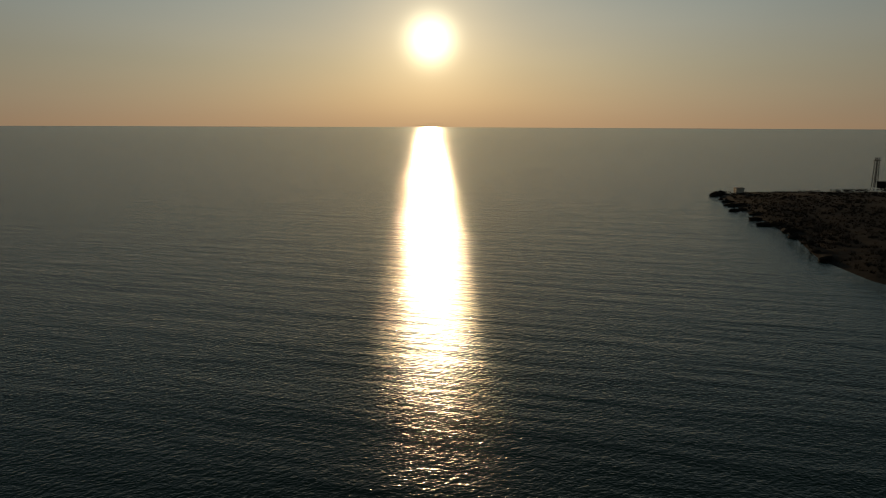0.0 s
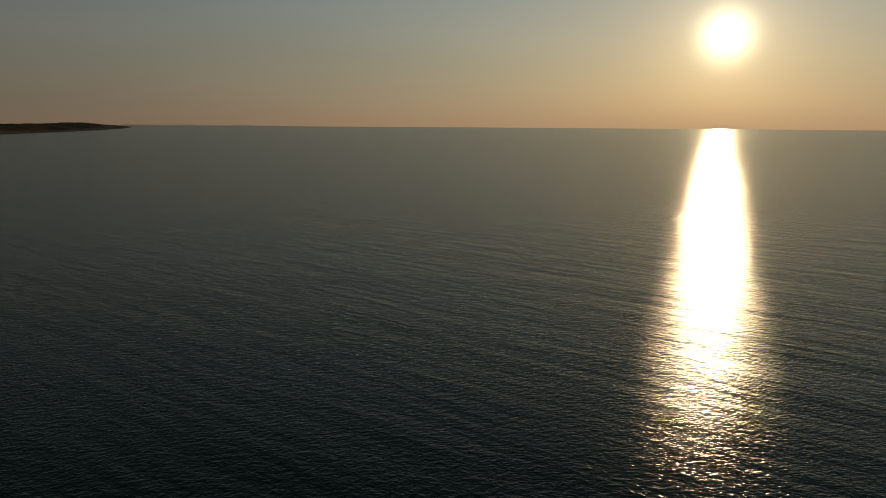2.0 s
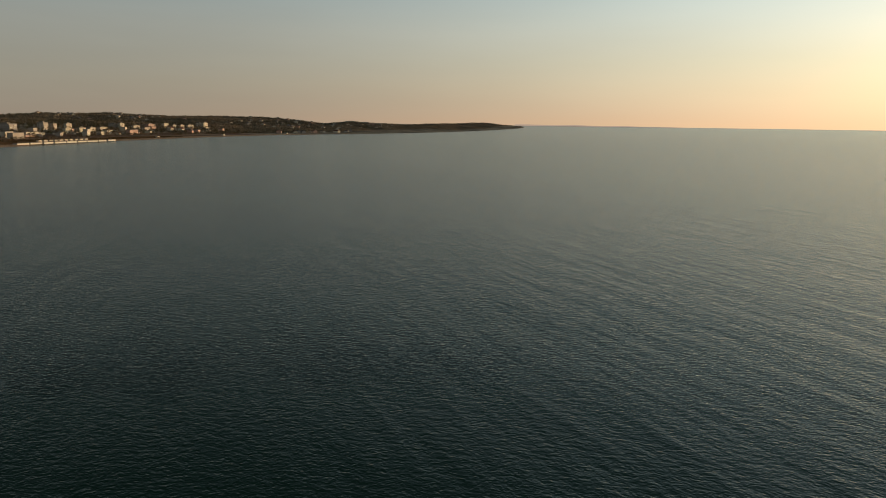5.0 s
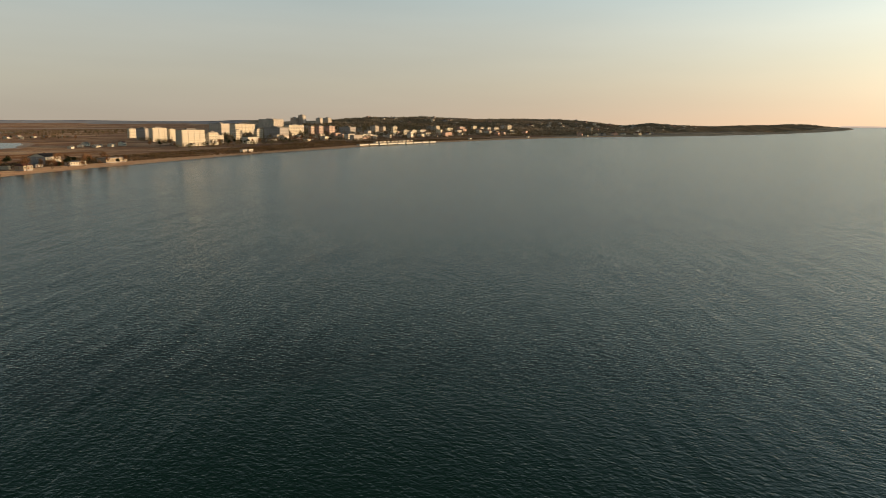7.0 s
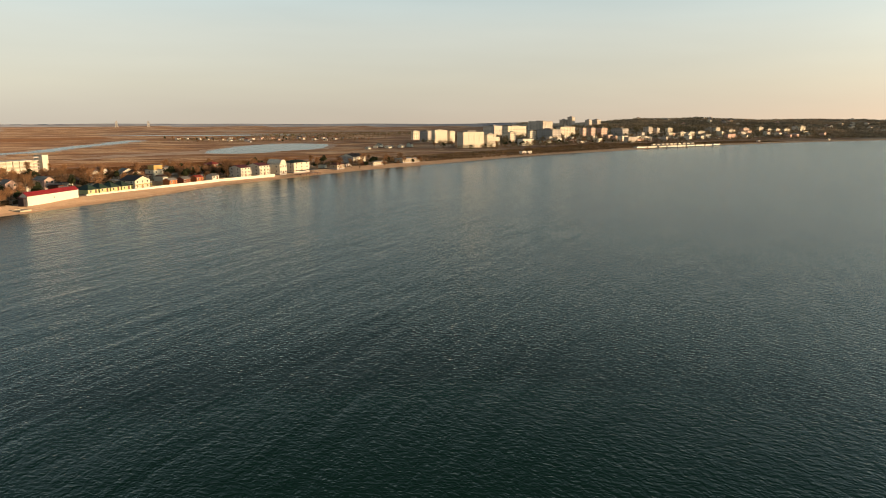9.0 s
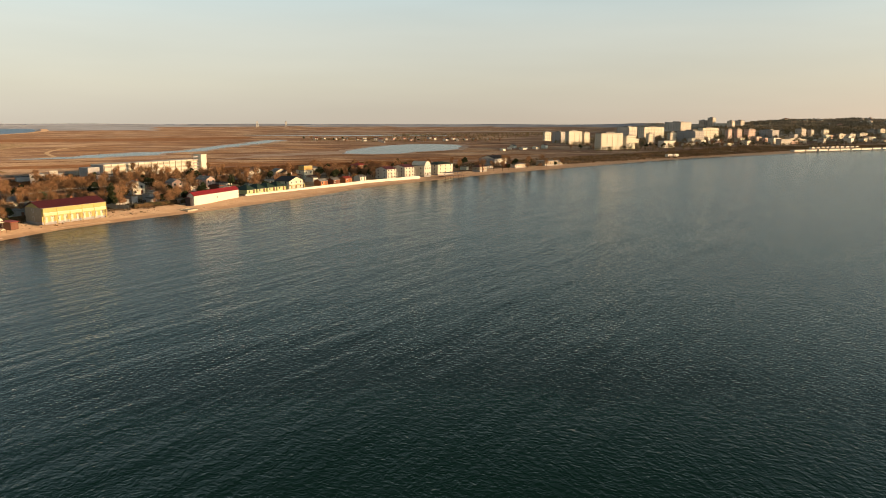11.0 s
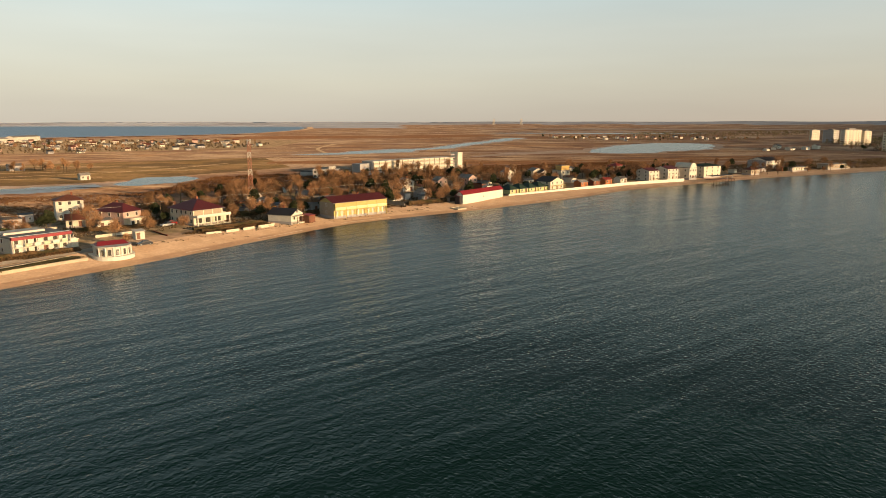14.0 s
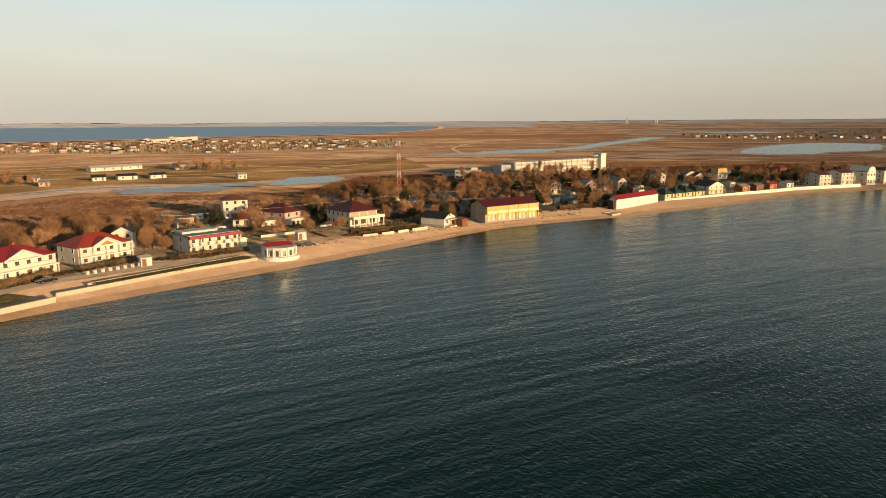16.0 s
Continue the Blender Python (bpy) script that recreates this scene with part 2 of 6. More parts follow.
WHITE = mat("white_plaster", (0.71, 0.65, 0.53), 0.85, 0.08, 0.7, 0.004, (0.60, 0.55, 0.46))
CREAM = mat("cream_plaster", (0.72, 0.64, 0.49), 0.85, 0.1, 0.7, 0.004)
YELLOW = mat("yellow_plaster", (0.56, 0.44, 0.15), 0.85, 0.1, 0.8, 0.004)
PINK = mat("pink_plaster", (0.60, 0.40, 0.32), 0.85, 0.1, 0.7)
GROVE = mat("town_trees", (0.30, 0.215, 0.12), 0.95, 0.4, 4.0, second=(0.15, 0.135, 0.065), shaggy=1.0)
# blue-grey base colour stands in for haze over the farthest land
HAZED_UPLAND = mat("hazed_upland", (0.27, 0.29, 0.34), 0.95, 0.2, 60.0, second=(0.20, 0.21, 0.25), shaggy=1.0)
SCRUB = mat("shore_scrub", (0.30, 0.19, 0.10), 0.95, 0.35, 6.0, second=(0.19, 0.13, 0.065), shaggy=1.0)
CURTAIN = mat("curtained_glass", (0.26, 0.23, 0.19), 0.3, 0.2, 3.0)
GREY_WALL = mat("grey_plaster", (0.42, 0.39, 0.37), 0.85, 0.12, 0.8)
BEIGE_WALL = mat("beige_siding", (0.42, 0.34, 0.24), 0.85, 0.1, 0.8)
PANEL_WALL = mat("concrete_panel", (0.58, 0.51, 0.43), 0.85, 0.12, 3.0, per_object=0.2)
ORANGE_WALL = mat("orange_boards", (0.50, 0.17, 0.05), 0.8, 0.12, 0.7)
BRICK = mat("red_brick", (0.26, 0.10, 0.06), 0.9, 0.2, 0.4)
ROOF_RED = mat("bright_red_metal_roof", (0.30, 0.025, 0.03), 0.5, 0.1, 0.8, 0.01, (0.25, 0.02, 0.025))
ROOF_ORANGE = mat("orange_red_roof", (0.34, 0.05, 0.03), 0.55, 0.12, 0.8, 0.01)
ROOF_MAROON = mat("maroon_roof", (0.115, 0.02, 0.022), 0.55, 0.15, 0.8, 0.01)
ROOF_BROWN = mat("brown_roof", (0.17, 0.055, 0.03), 0.7, 0.15, 0.8, 0.01)
ROOF_DARK = mat("charcoal_roof", (0.035, 0.03, 0.032), 0.6, 0.2, 0.8, 0.01)
ROOF_GREY = mat("weathered_slate_roof", (0.24, 0.22, 0.20), 0.85, 0.2, 0.8, 0.01, per_object=0.4)
ROOF_GREEN = mat("dark_green_roof", (0.03, 0.055, 0.035), 0.6, 0.15, 0.8, 0.01)
GLASS = mat("window_glass", (0.09, 0.08, 0.065), 0.12, 0.1, 1.0)
FRAME = mat("white_window_frame", (0.7, 0.68, 0.62), 0.6, 0.05, 0.5)
DOOR = mat("brown_door", (0.20, 0.08, 0.04), 0.6, 0.15, 0.3)
METAL = mat("galvanised_metal", (0.35, 0.35, 0.34), 0.45, 0.1, 0.5, metal=0.7)
RED_PAINT = mat("red_paint", (0.38, 0.16, 0.10), 0.6, 0.12, 0.5)
WHITE_PAINT = mat("white_paint", (0.60, 0.54, 0.46), 0.6, 0.08, 0.5)
BARK = mat("grey_brown_bark", (0.17, 0.12, 0.075), 0.95, 0.25, 0.4)
TWIG = mat("bare_twigs", (0.37, 0.205, 0.105), 0.95, 0.3, 1.5, second=(0.27, 0.15, 0.075), per_object=0.35, shaggy=1.0)
NEEDLE = mat("dark_evergreen", (0.05, 0.058, 0.026), 0.9, 0.35, 0.6, per_object=0.3)
REED = mat("dry_reed", (0.23, 0.112, 0.05), 0.95, 0.3, 2.0, shaggy=1.0)
REED_DARK = mat("dark_reed", (0.13, 0.07, 0.04), 0.95, 0.3, 5.0, second=(0.19, 0.105, 0.06), shaggy=1.0)
# scrub paled in the same way, with distance haze in its colour
HILL_SCRUB = mat("hill_scrub", (0.46, 0.36, 0.25), 0.95, 0.4, 20.0, second=(0.24, 0.21, 0.15), shaggy=1.0)
CONCRETE = mat("seawall_concrete", (0.56, 0.46, 0.32), 0.9, 0.12, 1.0, 0.01, (0.48, 0.40, 0.30))
GREEN_PANEL = mat("pale_green_panel", (0.50, 0.55, 0.36), 0.7, 0.08, 0.6)
LIME_YELLOW = mat("pale_yellow_paint", (0.76, 0.70, 0.36), 0.8, 0.08, 0.8)
LIME_GREEN = mat("pale_lime_boards", (0.60, 0.58, 0.27), 0.8, 0.1, 0.7)
OCHRE = mat("ochre_plaster", (0.62, 0.40, 0.13), 0.85, 0.1, 0.7)
SHELL = mat("shell_drift", (0.60, 0.48, 0.36), 0.85, 0.2, 0.6, shaggy=1.0)
TIMBER_AND_SHADE = mat("tarred_timber_and_shade", (0.055, 0.04, 0.042), 0.8, 0.25, 0.4, 0.01)
LIME = mat("fresh_limewash", (0.74, 0.69, 0.58), 0.8, 0.06, 0.8, 0.004)
BRAMBLE = mat("brown_winter_shrub", (0.17, 0.10, 0.05), 0.95, 0.4, 1.2, second=(0.08, 0.06, 0.03), shaggy=1.0)
PALE_GLAZING = mat("pale_curtained_glazing", (0.50, 0.45, 0.34), 0.5, 0.25, 2.0)
LAWN = mat("winter_planting", (0.10, 0.08, 0.035), 0.95, 0.4, 1.0, 0.3, (0.055, 0.05, 0.022), shaggy=1.0)
# near-black puts the spur's backlit silhouette into the base colour
BACKLIT_SPUR = mat("backlit_dark_spur", (0.035, 0.03, 0.024), 0.9, 0.3, 1.5, 0.1)
RUBBER = mat("black_rubber", (0.02, 0.02, 0.02), 0.8, 0.1, 0.3)


# ---------------------------------------------------------------- helpers
def part(name, bm, material, parent=None, label="", smooth=False):
    me = bpy.data.meshes.new(name)
    bm.normal_update()
    bm.to_mesh(me)
    bm.free()
    me.materials.append(material)
    if smooth:
        me.polygons.foreach_set("use_smooth", [True] * len(me.polygons))
    ob = new(name, me)
    ob.parent = parent
    return tagged(ob, label)


def shared(name, mesh, parent, m=None):
    ob = new(name, mesh)
    ob.parent = parent
    if m:
        ob.matrix_basis = m
    return ob


def thing(name, label, category, m, group="", kind=""):
    ob = new(name)
    ob.empty_display_size = 0.5
    ob.matrix_basis = m
    return tagged(ob, label, category, group, kind)


def box(bm, x0, y0, z0, x1, y1, z1, bevel=0.0):
    vs = [bm.verts.new(p) for p in itertools.product((x0, x1), (y0, y1), (z0, z1))]
    fs = [bm.faces.new([vs[i] for i in q]) for q in ((0, 1, 3, 2), (4, 6, 7, 5), (0, 4, 5, 1), (2, 3, 7, 6), (0, 2, 6, 4), (1, 5, 7, 3))]
    if bevel:
        es = list({e for f in fs for e in f.edges})
        bmesh.ops.bevel(bm, geom=es, offset=bevel, segments=1, affect="EDGES")
    return bm


def boxes(*rows):
    bm = bmesh.new()
    for r in rows:
        box(bm, *r)
    return bm


def bar(bm, a, b, r0, r1=None, sides=5):
    """A tapered round bar from a to b."""
    a, b = Vector(a), Vector(b)
    r1 = r0 if r1 is None else r1
    q = (b - a).to_track_quat("Z", "Y").to_matrix()
    rings = []
    for p, r in ((a, r0), (b, r1)):
        rings.append([bm.verts.new(p + q @ Vector((r * math.cos(k * math.tau / sides), r * math.sin(k * math.tau / sides), 0))) for k in range(sides)])
    for k in range(sides):
        j = (k + 1) % sides
        bm.faces.new((rings[0][k], rings[0][j], rings[1][j], rings[1][k]))
    bm.faces.new(rings[0][::-1])
    bm.faces.new(rings[1])


# ---------------------------------------------------------------- land form
CENTRE = Vector((40, -60))


def rise(x, y):
    """The far sea and land lift a little, to stand for what lies beyond the last few kilometres."""
    return 22 * max(0.0, (math.hypot(x - CENTRE.x, y - CENTRE.y) - 2500) / 2400) ** 2


SHORE = ((372, -484), (350, -468), (312, -441), (270, -411), (245, -394), (213, -366), (190, -354), (120, -335), (20, -300), (-70, -235), (-125, -140), (-148, -40), (-143, 40), (-133, 92),
         (-121, 124), (-105, 161), (-95, 186), (-76, 236), (-63, 257), (-36, 288), (-20, 308), (11, 349), (39, 395), (80, 440), (149, 509), (253, 593), (395, 706),
         (563, 800), (720, 905), (904, 980), (1195, 1085), (1541, 1160), (1900, 1150), (2351, 1185), (3100, 1300), (3903, 1455), (4375, 1619))


def smooth_line(pts, step):
    """Points every step metres or so along a smooth curve through pts."""
    pts = [Vector(p) for p in pts]
    pts = [2 * pts[0] - pts[1], *pts, 2 * pts[-1] - pts[-2]]
    out = []
    for a, b, c, d in zip(pts, pts[1:], pts[2:], pts[3:]):
        n = max(1, int((c - b).length / step(b) if callable(step) else (c - b).length / step))
        for k in range(n):
            t = k / n
            out.append(0.5 * (2 * b + (c - a) * t + (2 * a - 5 * b + 4 * c - d) * t * t + (3 * b - a - 3 * c + d) * t ** 3))
    return out + [pts[-2]]


COAST = smooth_line(SHORE, lambda p: 6 if p.y > 60 and p.x < 300 else (14 if p.x < 900 else 60))
TANGENT = [(b - a).normalized() for a, b in zip(COAST[:1] + COAST[:-1], COAST[1:] + COAST[-1:])]
INLAND = []
for i, p in enumerate(COAST):
    reach = 40 + 0.25 * max(0, p.length - 300)
    if i < 40:
        reach = 25
    t = sum((tq * math.exp(-((q - p).length / reach) ** 2) for q, tq in zip(COAST, TANGENT)), Vector((0, 0)))
    t.normalize()
    INLAND.append(Vector((-t.y, t.x)))

# what the hills reach: bearing, ridge distance, ridge elevation in degrees, distance of the shore
RIDGE = ((21.3, 4180, -0.33, 4050), (23.1, 4230, -0.18, 3900), (24.9, 4250, -0.02, 3700), (26.7, 4000, -0.09, 3300), (29, 3500, -0.15, 2620), (31.3, 3200, -0.27, 2300), (34, 3050, -0.21, 2140),
         (35.6, 3050, -0.04, 2080), (37.6, 3000, -0.30, 2000), (39.4, 3000, -0.04, 1950), (42.1, 3000, 0.15, 1900), (46.9, 2900, 0.23, 1640), (49, 2900, 0.16, 1500),
         (53.1, 2850, 0.32, 1360), (57.7, 2700, 0.22, 1200), (60.2, 2600, 0.08, 1050), (64, 2600, -0.05, 900), (69, 2600, -0.75, 800))


def flatten(v, lo, hi):
    t = min(1.0, max(0.0, (v - lo) / (hi - lo)))
    return t * t * (3 - 2 * t)


def land(x, y):
    """Height of the ground."""
    z = 2.0 + rise(x, y)
    dx, dy = x - 59, y + 89
    d, az = math.hypot(dx, dy), math.degrees(math.atan2(dy, dx))
    if 15 < az < 72 and d > 700:
        row = [np.interp(az, [r[0] for r in RIDGE], [r[k] for r in RIDGE]) for k in (1, 2, 3)]
        top = 38 + row[0] * math.tan(radians(row[1])) - 2 - rise(*(CENTRE + Vector((dx, dy)) / d * row[0]))
        if az > 69:
            top *= flatten(72 - az, 0, 3)
        z += max(0, top) * flatten(d, row[2] + 60, row[0]) * (0.93 + 0.14 * noise.noise((x / 260, y / 260, 3)))
        if 18 < az < 66:
            # small knolls and gullies; behind its crest the land falls away
            z += 5 * flatten(d, row[2] + 60, row[0]) * noise.noise((x / 90, y / 90, 7))
            if d > row[0]:
                z = min(z, 38 + d * math.tan(radians(max(row[1], -0.17))) - 0.02 * (d - row[0]) * flatten(62 - az, 0, 8))
    far = math.hypot(x - CENTRE.x, y - CENTRE.y)
    if far > 4300 and az > 68:
        z += flatten(far, 4300, 4850) * (7 + 11 * noise.noise((az / 9, 5, 1)))
    # the spur south of the bay falls to the open sea behind its crest
    side = (Vector((x, y)) - Vector((372, -486))).dot(Vector((0.99, -0.139)))
    if y < -250 and x > 0:
        z = min(z + 2.0 * flatten(-side, 5, 60) * flatten(-y, 380, 520), 3.5 - max(0, side + 10) * 0.3)
    return z


STEPS = [-14, -5, 0, 5, 10, 16, 22, 30, 40, 52, 66, 82, 100, 125, 150, 180, 215, 255, 300, 350, 400, 460, 520, 600, 700, 800, 900, 1020, 1150, 1300, 1450, 1600, 1800, 2000, 2200, 2400, 2600,
         2800, 3000, 3200, 3400, 3600, 3800, 4000, 4200, 4400, 4600, 4800, 5000, 5300]


def beach_height(v, x, y):
    """The ground across the shore: bed, wet slope, dry sand, and the level land behind."""
    low = rise(x, y)
    part_way = np.interp(v, (-14, -5, 0, 5, 10, 16, 22), (-0.8, -0.3, 0.01, 0.3, 0.55, 0.9, 1.0))
    return low + (2.0 * part_way if v < 0 else (land(x, y) - low) * part_way)


def make_ground():
    bm = bmesh.new()
    rows = []
    for p, n in zip(COAST, INLAND):
        row = []
        for v in STEPS:
            q = p + n * v
            off = q - CENTRE
            if off.length > 4880:
                q = CENTRE + off * (4880 / off.length)
            row.append(bm.verts.new((q.x, q.y, beach_height(v, q.x, q.y))))
        rows.append(row)
    for a, b in zip(rows, rows[1:]):
        for k in range(len(STEPS) - 1):
            try:
                bm.faces.new((a[k], b[k], b[k + 1], a[k + 1]))
            except ValueError:
                pass
    ob = part("ground", bm, STEPPE, smooth=True)
    tagged(ob, "dry brown steppe behind a sandy shore, rising to scrubby hills", "ground", kind="structure")
    me = ob.data
    me.materials.append(HILL)
    me.materials.append(BACKLIT_SPUR)
    me.materials.append(HAZED_UPLAND)
    for f in me.polygons:
        c = f.center
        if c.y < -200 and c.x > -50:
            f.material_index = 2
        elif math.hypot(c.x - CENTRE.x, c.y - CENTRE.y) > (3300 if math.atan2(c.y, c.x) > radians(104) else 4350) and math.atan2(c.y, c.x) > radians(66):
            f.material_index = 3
        elif c.z - rise(c.x, c.y) > 6 or math.hypot(c.x, c.y) > 1900 and math.atan2(c.y, c.x) < radians(66):
            f.material_index = 1


make_ground()


def make_sea():
    bm = bmesh.new()
    radii = [15, 40, 80, 140, 220, 320, 450, 620, 850, 1150, 1500, 1900, 2300, 2500, 2700, 2900, 3100, 3300, 3500, 3700, 3900, 4100, 4300, 4500, 4700, 4920]
    n = 96
    hub = bm.verts.new((CENTRE.x, CENTRE.y, 0))
    last = None
    for r in radii:
        ring = []
        for k in range(n):
            x, y = CENTRE.x + r * math.cos(k * math.tau / n), CENTRE.y + r * math.sin(k * math.tau / n)
            ring.append(bm.verts.new((x, y, rise(x, y))))
        for k in range(n):
            j = (k + 1) % n
            bm.faces.new((last[k], ring[k], ring[j], last[j]) if last else (hub, ring[k], ring[j]))
        last = ring
    tagged(part("water", bm, SEA, smooth=True), "dark green rippled sea under a low evening sun", "sea", kind="structure")


make_sea()


def patch(name, edge_a, edge_b, material, lift, label, category, steps=6, step=25, ragged=0.0):
    """A sheet on the ground between two lines that run the same way; ragged: how far its edges wander."""
    a, b = smooth_line(edge_a, step), smooth_line(edge_b, step)
    n = max(len(a), len(b))

    def pick(line, t):
        f = t * (len(line) - 1)
        i = min(int(f), len(line) - 2)
        return line[i].lerp(line[i + 1], f - i)

    bm = bmesh.new()
    rows = []
    for k in range(n):
        p, q = pick(a, k / (n - 1)), pick(b, k / (n - 1))
        if ragged:
            w = q - p
            near, away = (sum(noise.noise((c.x / d, c.y / d, d)) * g for d, g in ((90, 0.6), (28, 0.4), (9, 0.25))) for c in (p, q))
            p, q = p + w * ragged * near, q + w * ragged * away
        rows.append([bm.verts.new((*(c := p.lerp(q, j / steps)), land(*c) + lift)) for j in range(steps + 1)])
    for r, s in zip(rows, rows[1:]):
        for j in range(steps):
            bm.faces.new((r[j], s[j], s[j + 1], r[j + 1]))
    bmesh.ops.recalc_face_normals(bm, faces=bm.faces)
    ob = part(name, bm, material, smooth=True)
    if ob.data.polygons[0].normal.z < 0:
        ob.data.flip_normals()
    return tagged(ob, label, category, kind="structure")


def ribbon(name, pts, width, material, lift, label, category):
    line = smooth_line(pts, 20)
    a, b = [], []
    for i, p in enumerate(line):
        t = (line[min(i + 1, len(line) - 1)] - line[max(i - 1, 0)]).normalized() * (width / 2)
        a.append(p + Vector((-t.y, t.x)))
        b.append(p - Vector((-t.y, t.x)))
    bm = bmesh.new()
    va, vb = ([bm.verts.new((*p, land(*p) + lift)) for p in line_] for line_ in (a, b))
    for i in range(len(line) - 1):
        bm.faces.new((vb[i], vb[i + 1], va[i + 1], va[i]))
    return tagged(part(name, bm, material, smooth=True), label, category, kind="structure")


def make_beach():
    """Dry sand above the waterline and the wet band along it."""
    span = [i for i, p in enumerate(COAST) if p.y > 20 and p.x < 1700]
    for name, vs, material, label in (("beach", (3.7, 6, 9, 12, 15, 18), SAND, "pale dry sand beach along the bay"), ("wet_beach", (-2.5, 0, 1.4, 4.2), WET_SAND, "brown damp sand at the water's edge")):
        bm = bmesh.new()
        rows = []
        for i in span:
            row = []
            for k, v in enumerate(vs):
                w = v + (0.9 * noise.noise((*COAST[i] / 14, k * 0.2)) if k and name == "beach" else 0)
                if name == "beach" and k > 2:
                    w += 3.0 * noise.noise((*COAST[i] / 40, 9))
                q = COAST[i] + INLAND[i] * w
                row.append(bm.verts.new((q.x, q.y, beach_height(w, q.x, q.y) + (0.10 if name == "beach" else 0.05))))
            rows.append(row)
        for r, s in zip(rows, rows[1:]):
            for j in range(len(vs) - 1):
                bm.faces.new((r[j], s[j], s[j + 1], r[j + 1]))
        tagged(part(name, bm, material, smooth=True), label, "beach", kind="structure")


make_beach()


def swash_line():
    """A broken pale line of foam and shell along the damp sand."""
    bm = bmesh.new()
    last = None
    for i, p in enumerate(COAST):
        if not (60 < p.y and p.x < 900):
            continue
        lean = noise.noise((*p / 23, 4))
        if noise.noise((*p / 19, 8)) < 0.02:
            last = None
            continue
        v, w = 1.7 + 0.7 * lean, 0.15 + 0.10 * noise.noise((*p / 9, 2)) + 0.0003 * p.length
        row = []
        for t in (v - w, v + w):
            q = p + INLAND[i] * t
            row.append(bm.verts.new((q.x, q.y, beach_height(t, q.x, q.y) + 0.13)))
        if last:
            bm.faces.new((last[0], row[0], row[1], last[1]))
        last = row
    tagged(part("swash_line", bm, SHELL), "broken pale line of shell and foam along the damp sand", "beach", kind="stuff")


swash_line()

# the second sea beyond the low land, and its pale far strand
patch("water_far_bay", ((-1330, 500), (-1212, 905), (-1140, 1170), (-1072, 1368), (-935, 1640), (-905, 1900), (-985, 2327), (-1125, 2833), (-1340, 3330)),
      ((-4200, 900), (-3900, 1500), (-3600, 1900), (-3350, 2300), (-3000, 2700), (-2700, 2950), (-2300, 3150), (-1900, 3300), (-1345, 3380)), BAY, 1.2, "blue sea of a second bay beyond the low land", "sea", 14, 120)
ribbon("far_beach", ((-1330, 500), (-1205, 905), (-1131, 1170), (-1062, 1368), (-925, 1640), (-893, 1900), (-970, 2327), (-1100, 2833), (-1300, 3340)), 26, SAND, 1.5, "thin pale strand of the far bay", "beach")
patch("pond_long", ((-290, 706), (-240, 728), (-205, 768), (-172, 845), (-150, 960), (-128, 1120), (-112, 1250), (-95, 1480)), ((-290, 712), (-250, 780), (-212, 860), (-180, 930), (-172, 1070), (-150, 1200), (-141, 1351), (-128, 1500)), POND, 0.15, "long still lagoon channel in the steppe", "pond", 6, 8, 0.7)
patch("pond_round", ((25, 822), (70, 806), (137, 868), (196, 1010), (215, 1130)), ((26, 828), (42, 980), (95, 1120), (160, 1190), (214, 1150)), POND, 0.15, "still blue pond in brown steppe", "pond", 6, 8, 0.22)
patch("pond_small", ((-251, 357), (-241, 351), (-231, 352), (-224, 366), (-221, 394), (-224, 406)), ((-253, 361), (-257, 380), (-259, 402), (-250, 412), (-241, 416), (-230, 412)), POND, 0.15, "shallow flood water on the meadow", "pond", 5, 2.5, 0.5)
patch("flood_pan", ((-292, 283), (-276, 296), (-262, 306), (-254, 322), (-246, 342)), ((-309, 294), (-297, 318), (-285, 336), (-275, 344), (-262, 356)), WET_MUD, 0.14, "wide wet pan of grey salt mud", "mud", 5, 2.5, 0.75)
for a, b in ((((-346, 262), (-336, 292), (-322, 312), (-300, 322)), ((-343, 262), (-330, 290), (-316, 308), (-299, 319))), (((-312, 296), (-296, 314), (-276, 330), (-262, 340)), ((-310, 294), (-292, 308), (-272, 324), (-261, 337)))):
    patch("puddle", a, b, POND, 0.16, "thin streak of flood water on the mud", "pond", 3, 3, 0.8)
patch("field", ((-690, 300), (-560, 420), (-420, 530), (-300, 660)), ((-330, 190), (-300, 300), (-250, 420), (-210, 520)), FIELD, 0.06, "flat olive grass field", "field", 10)
patch("mud_flat", ((-372, 215), (-352, 261), (-344, 292), (-329, 319), (-300, 338), (-272, 362), (-240, 412)), ((-335, 205), (-318, 239), (-314, 268), (-290, 290), (-262, 318), (-244, 345), (-214, 384)), SALT, 0.10, "pale salt mud round the flood water", "mud", 6, 4, 0.5)
patch("mud_shore", ((-95, 690), (-55, 745), (-20, 770), (12, 800), (27, 818)), ((-97, 696), (-70, 790), (-25, 850), (8, 880), (30, 900)), SALT, 0.10, "grey mud beside the pond", "mud", 6, 6, 0.5)
patch("salt_rim", ((-292, 704), (-238, 722), (-196, 764), (-162, 845), (-140, 960), (-116, 1120), (-100, 1250), (-84, 1490)), ((-292, 716), (-256, 788), (-222, 866), (-192, 936), (-184, 1076), (-164, 1206), (-154, 1356), (-136, 1510)), SALT, 0.11, "pale salt rim of the lagoon channel", "mud", 6, 8, 0.5)
patch("salt_rim", ((10, 815), (72, 796), (146, 862), (207, 1006), (232, 1136)), ((8, 834), (34, 990), (88, 1134), (158, 1206), (228, 1162)), SALT, 0.11, "pale salt rim of the round pond", "mud", 6, 8, 0.22)
